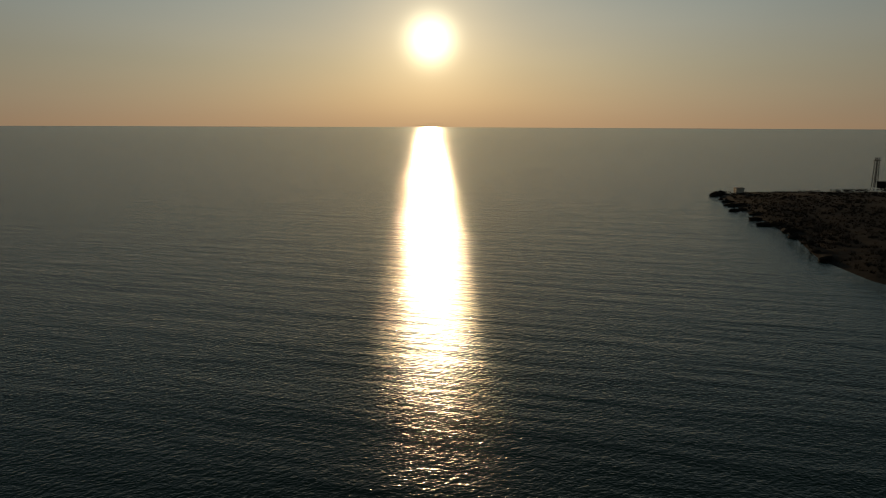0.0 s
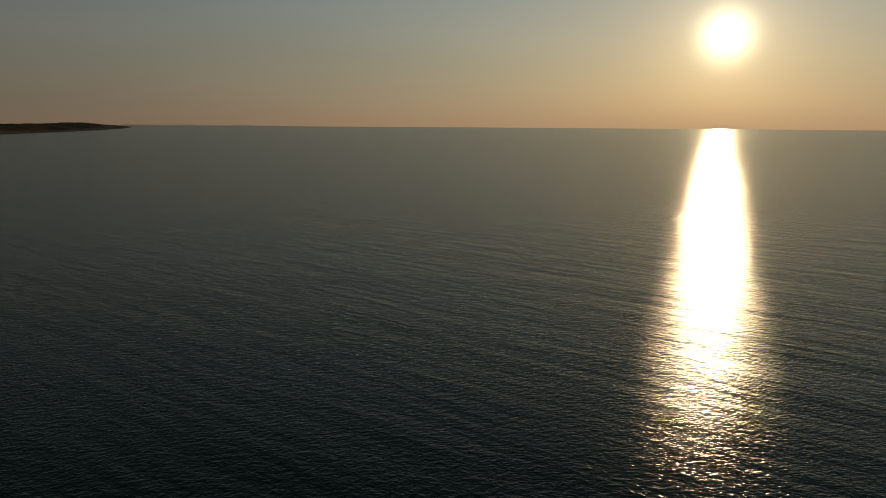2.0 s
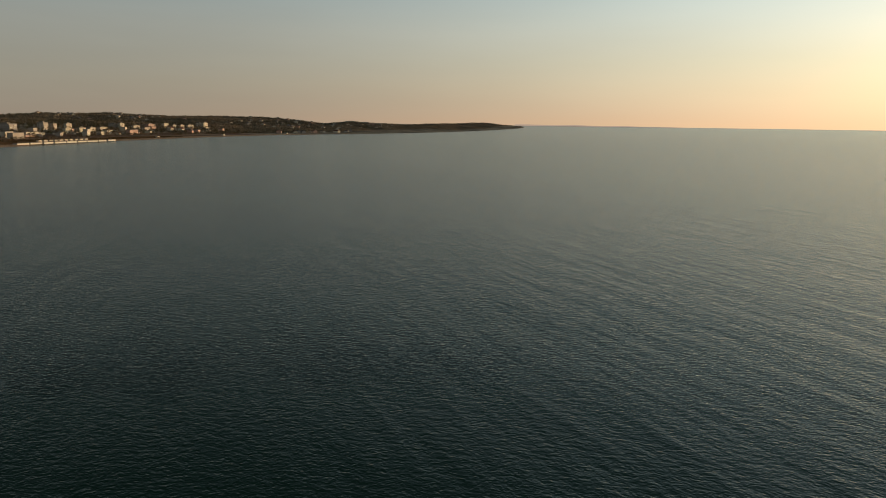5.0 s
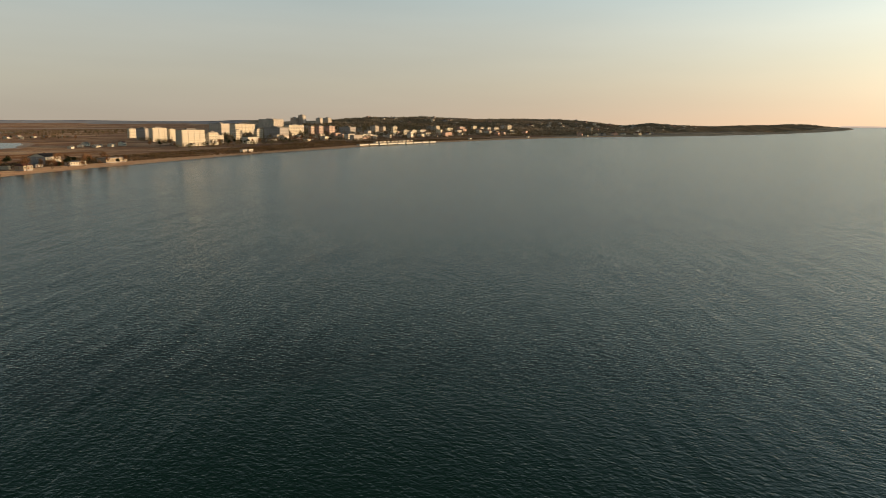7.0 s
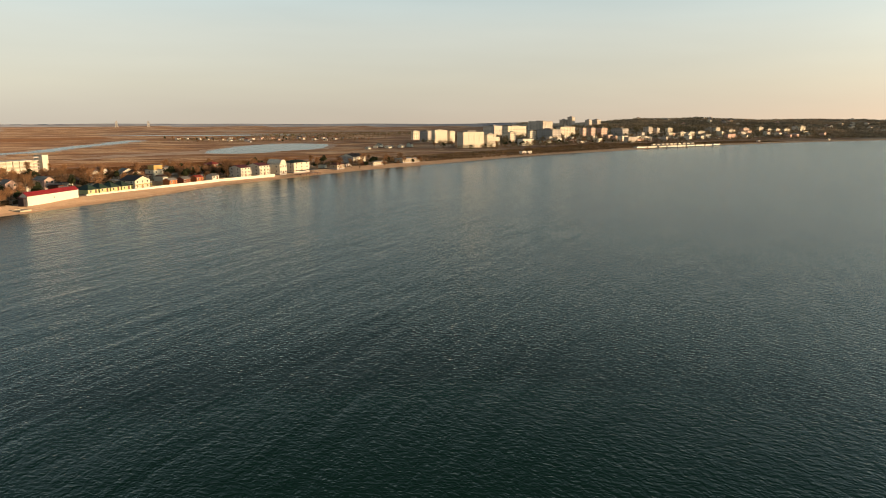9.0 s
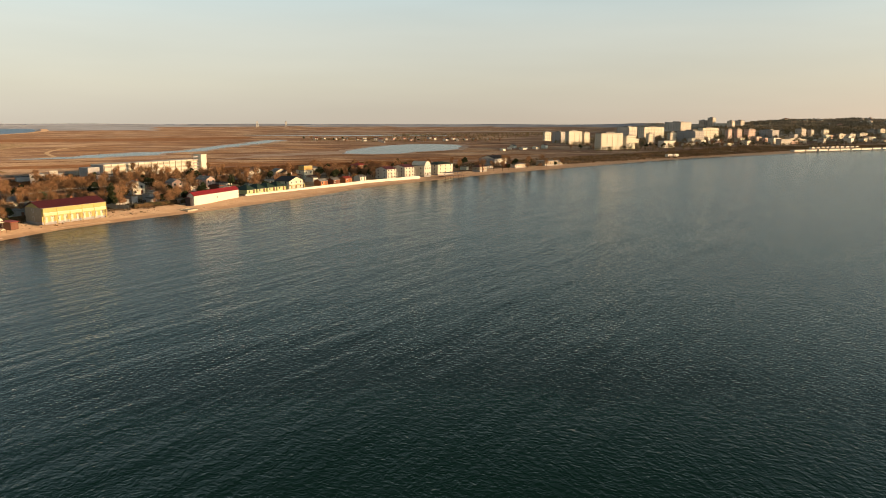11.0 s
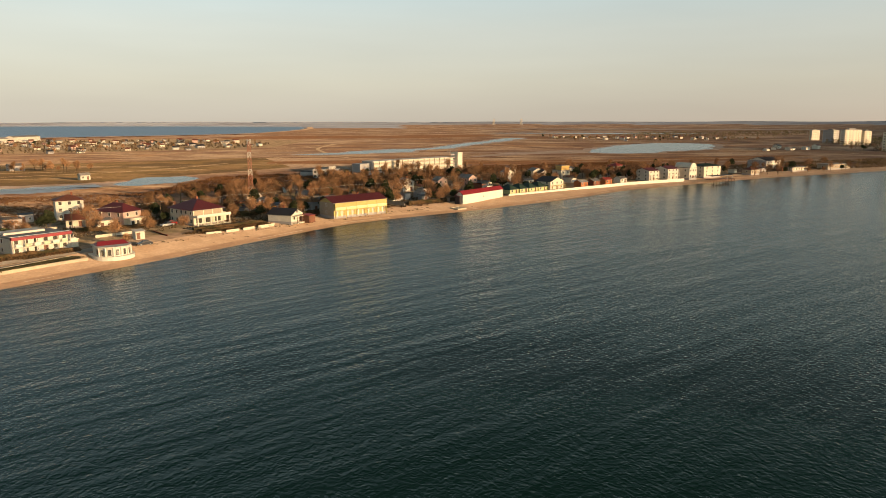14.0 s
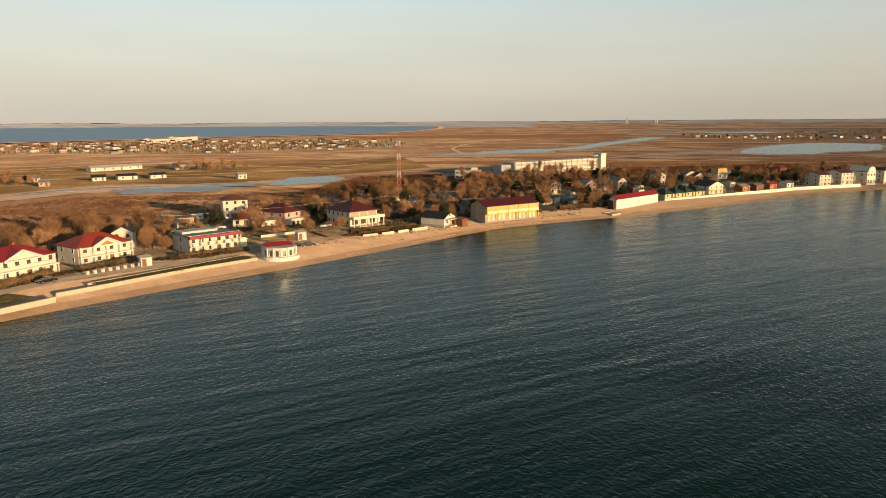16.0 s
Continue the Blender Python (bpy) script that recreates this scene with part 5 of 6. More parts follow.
def low_building(x, y, L, D, e, turn, wall, label):
    """A flat-roofed low building of the bay town."""
    h = thing("low_building", label, "building", pose(x, y, land(x, y) + 0.1, 0, 0, turn), "low buildings of the bay town")
    part("wall", boxes((-L / 2, -D / 2, -1, L / 2, D / 2, e)), wall, h)
    part("roof", boxes((-L / 2 - 0.4, -D / 2 - 0.4, e, L / 2 + 0.4, D / 2 + 0.4, e + 0.4)), ROOF_GREY, h)
    n = max(2, int(L / 4.5))
    for k in range(n):
        a = -L / 2 + L * (k + 0.3) / n
        part("window", boxes((a, -D / 2 - 0.06, 1.0, a + L * 0.4 / n, -D / 2 - 0.003, 2.4)), GLASS, h)


def bay_town():
    rnd = random.Random(31)
    for x, y in scatter(((380, 905), (560, 985), (800, 1080), (1060, 1190), (1500, 1310), (1480, 1400), (1000, 1320), (640, 1150), (400, 1010)), 46, 34, rnd):
        low_building(x, y, rnd.uniform(14, 34), rnd.uniform(8, 12), rnd.choice((3.6, 6.2, 6.6, 9.0)), rnd.choice((18, 30, 40)) + rnd.uniform(-6, 6), rnd.choice((WHITE, CREAM, PANEL_WALL, PINK)), "low pale flat-roofed building among the town's trees")
    # rows of beach pavilions above the sand
    for (ax, ay), (bx, by), n in (((618, 850), (836, 938), 9),):
        turn = math.degrees(math.atan2(by - ay, bx - ax))
        for k in range(n):
            t = (k + 0.5) / n
            low_building(ax + (bx - ax) * t, ay + (by - ay) * t, math.hypot(bx - ax, by - ay) / n * rnd.uniform(0.75, 1.0), 6, rnd.uniform(0.9, 1.5), turn + rnd.uniform(-2, 2), LIME, "long white beach pavilion above the sand")


bay_town()


# ---------------------------------------------------------------- trees
def tree_kind(seed, height, spread, evergreen=False):
    rnd = random.Random(seed)
    t = thing("pine" if evergreen else "bare_tree", "dark evergreen tree among bare trees" if evergreen else "bare brown winter tree near the shore", "tree", pose(0, 0, -80), "trees along the shore")
    trunk = bmesh.new()
    bar(trunk, (0, 0, -0.3), (0.1 * rnd.uniform(-1, 1), 0.1, height * 0.45), 0.16 * height / 7, 0.09 * height / 7, 6)
    ends = []
    for k in range(7):
        a, z = rnd.uniform(0, math.tau), height * rnd.uniform(0.22, 0.5)
        r = spread * rnd.uniform(0.35, 0.75)
        e = Vector((math.cos(a) * r, math.sin(a) * r, z + height * rnd.uniform(0.2, 0.45)))
        bar(trunk, (0, 0, z), e, 0.07 * height / 7, 0.03, 4)
        ends.append(e)
        for j in range(3):
            f = e + Vector((rnd.gauss(0, 1), rnd.gauss(0, 1), abs(rnd.gauss(0.5, 0.6)))) * spread * 0.28
            bar(trunk, e * 0.8 + Vector((0, 0, z * 0.2)), f, 0.03, 0.012, 3)
            ends.append(f)
    part("trunk", trunk, BARK, t)
    crown = bmesh.new()
    lobes = [(Vector((math.cos(a) * spread * rnd.uniform(0.1, 0.6), math.sin(a) * spread * rnd.uniform(0.1, 0.6), height * rnd.uniform(0.5, 0.86))), spread * rnd.uniform(0.3, 0.55)) for a in [rnd.uniform(0, math.tau) for _ in range(9)]]
    count = 1100 if evergreen else 1350
    for _ in range(count):
        c, r = rnd.choice(lobes)
        d = Vector((rnd.gauss(0, 1), rnd.gauss(0, 1), rnd.gauss(0, 0.9))).normalized()
        p = c + d * r * rnd.random() ** 0.45
        along = (d + Vector((rnd.gauss(0, 0.5), rnd.gauss(0, 0.5), rnd.gauss(0.35, 0.4)))).normalized()
        side = along.cross(Vector((rnd.gauss(0, 1), rnd.gauss(0, 1), rnd.gauss(0, 1)))).normalized()
        ln, wd = (rnd.uniform(0.3, 0.6), rnd.uniform(0.16, 0.3)) if evergreen else (rnd.uniform(0.6, 1.4), rnd.uniform(0.016, 0.042))
        vs = [crown.verts.new(p - side * wd), crown.verts.new(p + side * wd), crown.verts.new(p + along * ln + side * wd * 0.3)]
        crown.faces.new(vs)
    part("crown", crown, NEEDLE if evergreen else TWIG, t)
    return t


def plant_trees():
    rnd = random.Random(11)
    bare = [tree_kind(s, h, sp) for s, h, sp in ((1, 7, 2.6), (2, 6, 2.4), (3, 8.5, 2.8), (4, 5, 2.3), (5, 9, 1.5), (6, 4, 2.2))]
    green = [tree_kind(s, h, sp, True) for s, h, sp in ((21, 6, 2.2), (22, 8, 2.4), (23, 4.5, 2.0))]
    groves = ((((-206, 112), (-170, 104), (-172, 150), (-160, 168), (-176, 192), (-204, 164)), 88, 3.0, 0.03), (((-150, 152), (-142, 166), (-150, 176), (-160, 160)), 12, 3, 0.1), (((-172, 228), (-150, 222), (-122, 250), (-132, 280), (-160, 256)), 30, 4.0, 0.15),
              (((-172, 285), (-118, 262), (-92, 300), (-112, 345), (-160, 352)), 70, 3.8, 0.2), (((-125, 330), (-60, 312), (-40, 350), (-70, 400), (-140, 400)), 86, 4.0, 0.12), (((-150, 395), (-70, 380), (-40, 430), (-62, 490), (-118, 450)), 85, 4.4, 0.15),
              (((-60, 350), (-20, 372), (30, 432), (20, 470), (-60, 440)), 60, 4.6, 0.15), (((0, 440), (60, 440), (110, 500), (80, 545), (-10, 500)), 70, 4.6, 0.25), (((90, 480), (140, 500), (230, 580), (180, 600), (90, 540)), 36, 6, 0.2),
              (((-72, 286), (-44, 304), (-34, 330), (-62, 336), (-104, 306)), 44, 3.2, 0.35), (((-28, 356), (22, 404), (62, 452), (88, 486), (60, 500), (0, 452), (-46, 396)), 110, 3.6, 0.3), (((-108, 232), (-92, 242), (-76, 262), (-96, 276), (-118, 256)), 22, 3.4, 0.35), (((-150, 222), (-134, 216), (-122, 238), (-140, 250)), 14, 3.6, 0.4),
              (((-400, 430), (-360, 420), (-330, 455), (-380, 470)), 18, 5, 0.05), (((-420, 290), (-380, 290), (-370, 320), (-410, 330)), 12, 6, 0.05),
              (((300, 880), (700, 1010), (680, 1110), (380, 940)), 55, 14, 0.3), (((-1000, 500), (-560, 700), (-480, 1040), (-900, 1100)), 70, 24, 0.2), (((0, 1290), (340, 1290), (330, 1480), (-60, 1500)), 40, 22, 0.3), (((-160, 170), (-126, 180), (-118, 216), (-150, 214)), 7, 5, 0.1))
    woods = {}
    # open yards on the sea side of the cottages
    yards = [Vector(p) for p in ((-75, 350), (-59, 363), (-48, 386), (-44, 379), (-28, 418), (-12, 434), (4, 438), (-8, 432))]

    def in_yard(x, y):
        for c in yards:
            d = Vector((x, y)) - c
            along, aside = d.dot(Vector((0.45, -0.89))), abs(d.dot(Vector((0.89, 0.45))))
            if -3 < along < 44 and aside < 6:
                return True
        return False

    for i, (poly, count, gap, dark) in enumerate(groves):
        for x, y in scatter(poly, count, gap, rnd):
            if in_yard(x, y):
                continue
            k = rnd.choice(green if rnd.random() < dark else bare)
            s = rnd.uniform(0.75, 1.2)
            m = pose(x, y, land(x, y), 0, 0, rnd.uniform(0, 360))
            size = (s * rnd.uniform(0.9, 1.25), s * rnd.uniform(0.9, 1.25), s)
            if i < 5:
                copy_thing(k, m).scale = size
            else:
                for o in k.children:
                    woods.setdefault(o.data.materials[0], []).append((o.data, m @ Matrix.Diagonal((*size, 1))))
    for material, rows in woods.items():
        verts, faces, n = [], [], 0
        for me, m in rows:
            co = np.empty(len(me.vertices) * 3)
            me.vertices.foreach_get("co", co)
            verts.append(co.reshape(-1, 3) @ np.array(m.to_3x3()).T + np.array(m.translation))
            faces += [tuple(v + n for v in f.vertices) for f in me.polygons]
            n += len(me.vertices)
        me = bpy.data.meshes.new("woods")
        me.from_pydata(np.concatenate(verts).tolist(), [], faces)
        me.materials.append(material)
        tagged(new("woods", me), "winter woods farther along the shore", "woods", kind="stuff")
    for x, y, k, s in ((-112, 232, 1, 1.05), (-163, 214, 1, 0.9), (-118, 178, 3, 0.7), (-129, 204, 1, 0.9), (-150, 310, 4, 1.0), (-110, 470, 4, 1.15)):
        o = copy_thing(bare[k], pose(x, y, land(x, y), 0, 0, 40 * k))
        o.scale = (s, s, s)
    for k in bare + green:
        for o in (*k.children_recursive, k):
            bpy.data.objects.remove(o)


plant_trees()


def brush(name, label, poly, count, size, material, seed, lift=0.0):
    """Low scrub that nobody could count: many small upright blades in tufts."""
    rnd = np.random.RandomState(seed)
    xs, ys = [p[0] for p in poly], [p[1] for p in poly]
    pts = []
    while len(pts) < count:
        x, y = rnd.uniform(min(xs), max(xs)), rnd.uniform(min(ys), max(ys))
        if inside(x, y, poly) and noise.noise((x / 17, y / 17, seed)) > rnd.uniform(-0.7, 0.25):
            pts.append((x, y, land(x, y)))
    verts, faces = [], []
    for x, y, z in pts:
        s = size * rnd.uniform(0.5, 1.4)
        for _ in range(7):
            a, l = rnd.uniform(0, math.tau), rnd.uniform(0.2, 1.0)
            cx, cy = x + s * rnd.normal(0, 0.5), y + s * rnd.normal(0, 0.5)
            w = s * rnd.uniform(0.1, 0.24)
            i = len(verts)
            verts += [(cx - w * math.cos(a), cy - w * math.sin(a), z - 0.1), (cx + w * math.cos(a), cy + w * math.sin(a), z - 0.1), (cx + s * 0.4 * rnd.normal(), cy + s * 0.4 * rnd.normal(), z + s * rnd.uniform(0.5, 1.0))]
            faces.append((i, i + 1, i + 2))
    me = bpy.data.meshes.new(name)
    me.from_pydata(verts, [], faces)
    me.materials.append(material)
    tagged(new(name, me), label, "scrub", kind="stuff")


brush("reeds", "dry brown reeds and scrub behind the hotels", ((-300, 120), (-165, 95), (-175, 200), (-160, 260), (-200, 320), (-300, 260)), 12000, 0.6, REED, 3)
brush("scrub", "dry scrub between houses and lagoon", ((-200, 300), (-100, 420), (20, 500), (120, 560), (60, 640), (-60, 560), (-220, 420)), 9000, 1.2, REED, 4)
brush("scrub", "low brown scrub along the beach", ((130, 520), (300, 640), (700, 910), (1100, 1070), (1080, 1120), (640, 1000), (250, 700), (110, 580)), 9000, 1.5, SCRUB, 5)


def grove(label, poly, count, height, material, seed):
    """A wood that nobody could count: thin stems under loose crowns of many leaf clumps."""
    rnd = np.random.RandomState(seed)
    xs, ys = [p[0] for p in poly], [p[1] for p in poly]
    verts, faces, n = [], [], 0
    while n < count:
        x, y = rnd.uniform(min(xs), max(xs)), rnd.uniform(min(ys), max(ys))
        if not inside(x, y, poly) or noise.noise((x / 60, y / 60, seed)) < rnd.uniform(-0.9, 0.15):
            continue
        n += 1
        z, h = land(x, y), height * rnd.uniform(0.55, 1.25)
        w = h * rnd.uniform(0.28, 0.45)
        i = len(verts)
        verts += [(x - 0.2, y, z), (x + 0.2, y, z), (x, y + 0.2, z), (x, y, z + h * 0.6)]
        faces += [(i, i + 1, i + 3), (i + 1, i + 2, i + 3), (i + 2, i, i + 3)]
        for _ in range(30):
            a, q = rnd.uniform(0, math.tau), rnd.uniform(-1, 1)
            m = math.sqrt(1 - q * q) * w * rnd.uniform(0.5, 1.05)
            c = np.array((x + m * math.cos(a), y + m * math.sin(a), z + h * (0.6 + 0.4 * q)))
            u, v = rnd.normal(0, 1, 3), rnd.normal(0, 1, 3)
            u, v = u / np.linalg.norm(u) * h * 0.12, v / np.linalg.norm(v) * h * 0.12
            i = len(verts)
            verts += [tuple(c - u), tuple(c + v), tuple(c + u), tuple(c - v * 0.7)]
            faces.append((i, i + 1, i + 2, i + 3))
    me = bpy.data.meshes.new("town_trees")
    me.from_pydata(verts, [], faces)
    me.materials.append(material)
    tagged(new("town_trees", me), label, "trees", kind="stuff")


grove("bare garden trees of the low village", ((-1000, 470), (-787, 590), (-640, 645), (-541, 690), (-412, 880), (-470, 1060), (-660, 1180), (-880, 1130), (-1080, 900)), 1200, 3.6, BRAMBLE, 18)
grove("dark winter wood beyond the ponds", ((60, 1700), (420, 1620), (760, 2250), (760, 2500), (260, 2300)), 700, 5.0, GROVE, 19)
grove("dark trees between the far cottages", ((-70, 1400), (97, 1290), (300, 1350), (420, 1500), (300, 1640), (0, 1640)), 260, 4.0, GROVE, 20)
grove("olive and brown trees in front of apartment blocks", ((345, 800), (560, 925), (800, 1030), (1060, 1140), (1520, 1250), (1540, 1300), (1060, 1210), (760, 1090), (520, 1000), (350, 880)), 520, 4.6, GROVE, 16)
grove("olive and brown trees between apartment blocks", ((350, 880), (520, 1000), (760, 1090), (1060, 1210), (1540, 1300), (1600, 1700), (1000, 1720), (640, 1500), (400, 1250)), 1700, 7.0, GROVE, 17)
brush("shrubs", "brown and olive shrubs in the yards", ((-150, 186), (-128, 198), (-97, 236), (-62, 277), (-42, 306), (-62, 322), (-112, 272), (-170, 216)), 1300, 0.9, BRAMBLE, 41)
brush("hill_scrub", "brown scrub and trees on the hills", ((1100, 1300), (1700, 1250), (2600, 1350), (2900, 1800), (2200, 2300), (1400, 2300), (1000, 1700)), 15000, 6.0, HILL_SCRUB, 6)
brush("hill_scrub", "grey-brown scrub on the far headland", ((2600, 1330), (4300, 1640), (4200, 2000), (2900, 1800)), 6000, 5.0, HILL_SCRUB, 7)


# ---------------------------------------------------------------- shore works
def wall_run(name, label, pts, height, thick, material, base=-0.6):
    t = thing(name, label, "wall", pose(0, 0, 0), kind="structure")
    for (ax, ay), (bx, by) in zip(pts, pts[1:]):
        a, b = Vector((ax, ay)), Vector((bx, by))
        n = max(1, round((b - a).length / 6))
        for k in range(n):
            p, q = a.lerp(b, k / n), a.lerp(b, (k + 1) / n)
            d = (q - p).length
            o = part("panel", boxes((0.02, -thick / 2, base, d - 0.02, thick / 2, height), (0.0, -thick / 2 - 0.08, height, d, thick / 2 + 0.08, height + 0.12)), material, t)
            o.matrix_basis = pose(p.x, p.y, 1.6, 0, 0, math.degrees(math.atan2(q.y - p.y, q.x - p.x)))


wall_run("sea_wall", "white concrete sea wall above the beach", ((-20, 337), (-2, 359), (13, 379), (43, 417), (78, 450)), 1.15, 0.4, LIME)
wall_run("sea_wall", "cream concrete parapet below the promenade", ((-139, 60), (-133.5, 97), (-131.5, 107)), 0.55, 0.5, CONCRETE)
wall_run("sea_wall", "low cream concrete edge of the promenade", ((-135, 110), (-133, 116), (-129, 129), (-125, 141), (-120, 153), (-117, 159.5)), 0.35, 0.4, CONCRETE)
wall_run("garden_wall", "low cream garden wall", ((-136, 188), (-132, 195), (-128, 201.5)), 1.2, 0.25, CREAM)
for a, b in (((-106, 202), (-103, 206.5)), ((-102, 208), (-99.6, 212.3)), ((-98.8, 213.7), (-96.8, 218)), ((-96, 219.5), (-93, 226))):
    wall_run("garden_wall", "low cream garden wall beside the sand", (a, b), 0.75, 0.25, CREAM)
wall_run("garden_wall", "low red brick wall of a yard", ((-126, 203.5), (-120.5, 199), (-116, 196)), 0.7, 0.25, BRICK)
wall_run("kerb", "cream kerb between planting and promenade", ((-135.5, 119), (-133, 127), (-129.5, 138), (-126, 149), (-122.5, 160)), 0.55, 0.3, CONCRETE)
patch("planting_bed", ((-132.5, 119), (-128.5, 130), (-124.5, 142), (-119.8, 154), (-118, 160)), ((-135, 120), (-132.4, 128), (-129, 138), (-125.6, 149), (-122.3, 160)), LAWN, 0.16, "dark winter planting behind the sea wall", "planting", 4, 4)
patch("planting_bed", ((-141, 95), (-137, 106)), ((-148, 95), (-146, 106)), LAWN, 0.1, "dark winter planting beside the promenade", "planting", 4, 4, 0.2)
brush("low_shrubs", "dark low shrubs in the planting beds", ((-132.5, 120), (-128.5, 130), (-124.5, 142), (-119.8, 154), (-122.3, 160), (-125.6, 149), (-129, 138), (-132.4, 128)), 500, 0.35, LAWN, 43)
brush("low_shrubs", "brown shrubs and hedges before the guest house", ((-141, 146), (-131, 154), (-125, 168), (-128, 169), (-134, 156), (-143, 149)), 420, 0.8, BRAMBLE, 44)
brush("low_shrubs", "brown shrubs before the hotels", ((-155, 100), (-148, 100), (-149, 126), (-144, 146), (-149, 147), (-152, 128)), 520, 0.65, BRAMBLE, 45)
brush("low_shrubs", "dark brown shrubs on the dune before a villa", ((-113, 200), (-106, 203.5), (-96, 222), (-94, 228), (-101, 232), (-112, 212)), 800, 0.6, BRAMBLE, 46)
brush("beach_grass", "sparse dark tussocks on the upper sand", ((-116, 178), (-111, 180), (-97, 206), (-78, 232), (-60, 258), (-46, 284), (-50, 288), (-84, 242), (-104, 206)), 260, 0.26, LAWN, 47)
# the scrub shares that near-black, its shaded side painted in
brush("spur_scrub", "scrub on the spur, blackened as a backlit silhouette", ((368, -484), (310, -437), (262, -402), (212, -363), (188, -351), (118, -333), (100, -420), (200, -600), (330, -640), (352, -560), (356, -500)), 9000, 0.8, BACKLIT_SPUR, 8)


# ---------------------------------------------------------------- things about the shore
def car(at, angle, paint, label):
    """A parked saloon: lower body, cabin, glass, wheels and lamps."""
    c = thing("car", label, "car", pose(at[0], at[1], land(*at) + 0.14, 0, 0, angle), "parked cars")
    bm = bmesh.new()
    prof = ((0, 0.35), (0.05, 0.75), (1.1, 0.92), (3.5, 0.95), (4.3, 0.85), (4.4, 0.4), (4.3, 0.25), (0.1, 0.25))
    a, b = [bm.verts.new((x, -0.85, z)) for x, z in prof], [bm.verts.new((x, 0.85, z)) for x, z in prof]
    bm.faces.new(a)
    bm.faces.new(b[::-1])
    for i in range(len(prof)):
        j = (i + 1) % len(prof)
        bm.faces.new((a[i], b[i], b[j], a[j]))
    part("body", bm, paint, c)
    bm = bmesh.new()
    lo, hi = [(1.2, -0.78), (3.7, -0.78), (3.7, 0.78), (1.2, 0.78)], [(1.8, -0.62), (3.2, -0.62), (3.2, 0.62), (1.8, 0.62)]
    l, h = [bm.verts.new((*p, 0.93)) for p in lo], [bm.verts.new((*p, 1.38)) for p in hi]
    for i in range(4):
        bm.faces.new((l[i], l[(i + 1) % 4], h[(i + 1) % 4], h[i]))
    part("window", bm, GLASS, c)
    part("roof", boxes((1.78, -0.64, 1.38, 3.22, 0.64, 1.43)), paint, c)
    for x in (0.85, 3.55):
        for y in (-0.86, 0.68):
            bm = bmesh.new()
            bar(bm, (x, y, 0.32), (x, y + 0.18, 0.32), 0.32, 0.32, 12)
            w = part("wheel", bm, RUBBER, c)
            bm = bmesh.new()
            bar(bm, (x, y - 0.01, 0.32), (x, y + 0.19, 0.32), 0.18, 0.18, 10)
            part("rim", bm, METAL, w)
    for y in (-0.7, 0.45):
        part("headlight", boxes((-0.02, y, 0.55, 0.08, y + 0.25, 0.7)), FRAME, c)


CAR_BLACK = mat("black_car_paint", (0.02, 0.02, 0.025), 0.25, 0.05, 1.0)
CAR_RED = mat("red_car_paint", (0.35, 0.03, 0.02), 0.3, 0.05, 1.0)
CAR_WHITE = mat("white_car_paint", (0.6, 0.58, 0.55), 0.3, 0.05, 1.0)
HEDGE = mat("clipped_dark_hedge", (0.15, 0.09, 0.045), 0.95, 0.45, 0.5, 0.3, (0.06, 0.05, 0.022), shaggy=1.0)
for at, ang, paint, label in (((-146, 114.5), 78, CAR_BLACK, "black car parked on the promenade"), ((-160, 131.5), 160, CAR_RED, "red car parked between two hotels"), ((-129, 213), 60, CAR_WHITE, "white car parked in a yard"), ((-131, 218), 30, CAR_RED, "red car parked beside a house"),
                              ((-114, 177), 55, CAR_BLACK, "dark car parked on the sand"), ((-150, 216), 10, CAR_RED, "red car parked by the villa"), ((-146, 219), 70, CAR_BLACK, "dark car parked by the villa"), ((-70, 300), 60, CAR_WHITE, "white car parked behind the motel")):
    car(at, ang, paint, label)


def bollards():
    b = thing("bollard", "short white concrete bollard by the promenade", "bollard", pose(-143.5, 126.5, land(-143, 127) + 0.1), "white bollards")
    bm = boxes((-0.3, -0.3, -0.3, 0.3, 0.3, 0.85))
    part("post", bm, WHITE, b)
    part("cap", boxes((-0.36, -0.36, 0.85, 0.36, 0.36, 0.97)), WHITE_PAINT, b)
    for k in range(1, 8):
        copy_thing(b, pose(-143.5 + 0.62 * k, 126.5 + 1.8 * k, land(-143, 127) + 0.1, 0, 0, 15))


bollards()


def shed(name, label, at, angle, w, d, h, wall, roof, category="shed", group="small sheds in the yards"):
    s = thing(name, label, category, pose(at[0], at[1], land(*at) + 0.07, 0, 0, angle), group)
    part("wall", boxes((0, 0, -0.3, w, d, h)), wall, s)
    bm = bmesh.new()
    slab(bm, [(-0.3, -0.3, h + 0.12), (w + 0.3, -0.3, h + 0.12), (w + 0.3, d + 0.3, h + 0.5), (-0.3, d + 0.3, h + 0.5)], 0.12)
    part("roof", bm, roof, s)
    door(s, w * 0.3, 0, 0.1, 0.9, min(2.0, h - 0.3))
    if w > 3.5:
        window(s, w * 0.72, 0, 0.9, 1.0, 0.9)


shed("booth", "small white booth beside the promenade", (-138, 138.5), 62, 2.8, 2.2, 2.2, WHITE, WHITE_PAINT, "booth")
shed("store", "plain white store shed on the sand", (-121.5, 187.5), 55, 2.8, 2.6, 2.4, WHITE, WHITE_PAINT, "shed")
shed("shed", "small cream shed with a pale roof", (-147, 204), 50, 5, 4, 2.8, CREAM, ROOF_GREY)
shed("stall", "brown timber stall by the beach", (-82.5, 233), 70, 3.2, 3, 2.3, DOOR, ROOF_ORANGE, "stall")


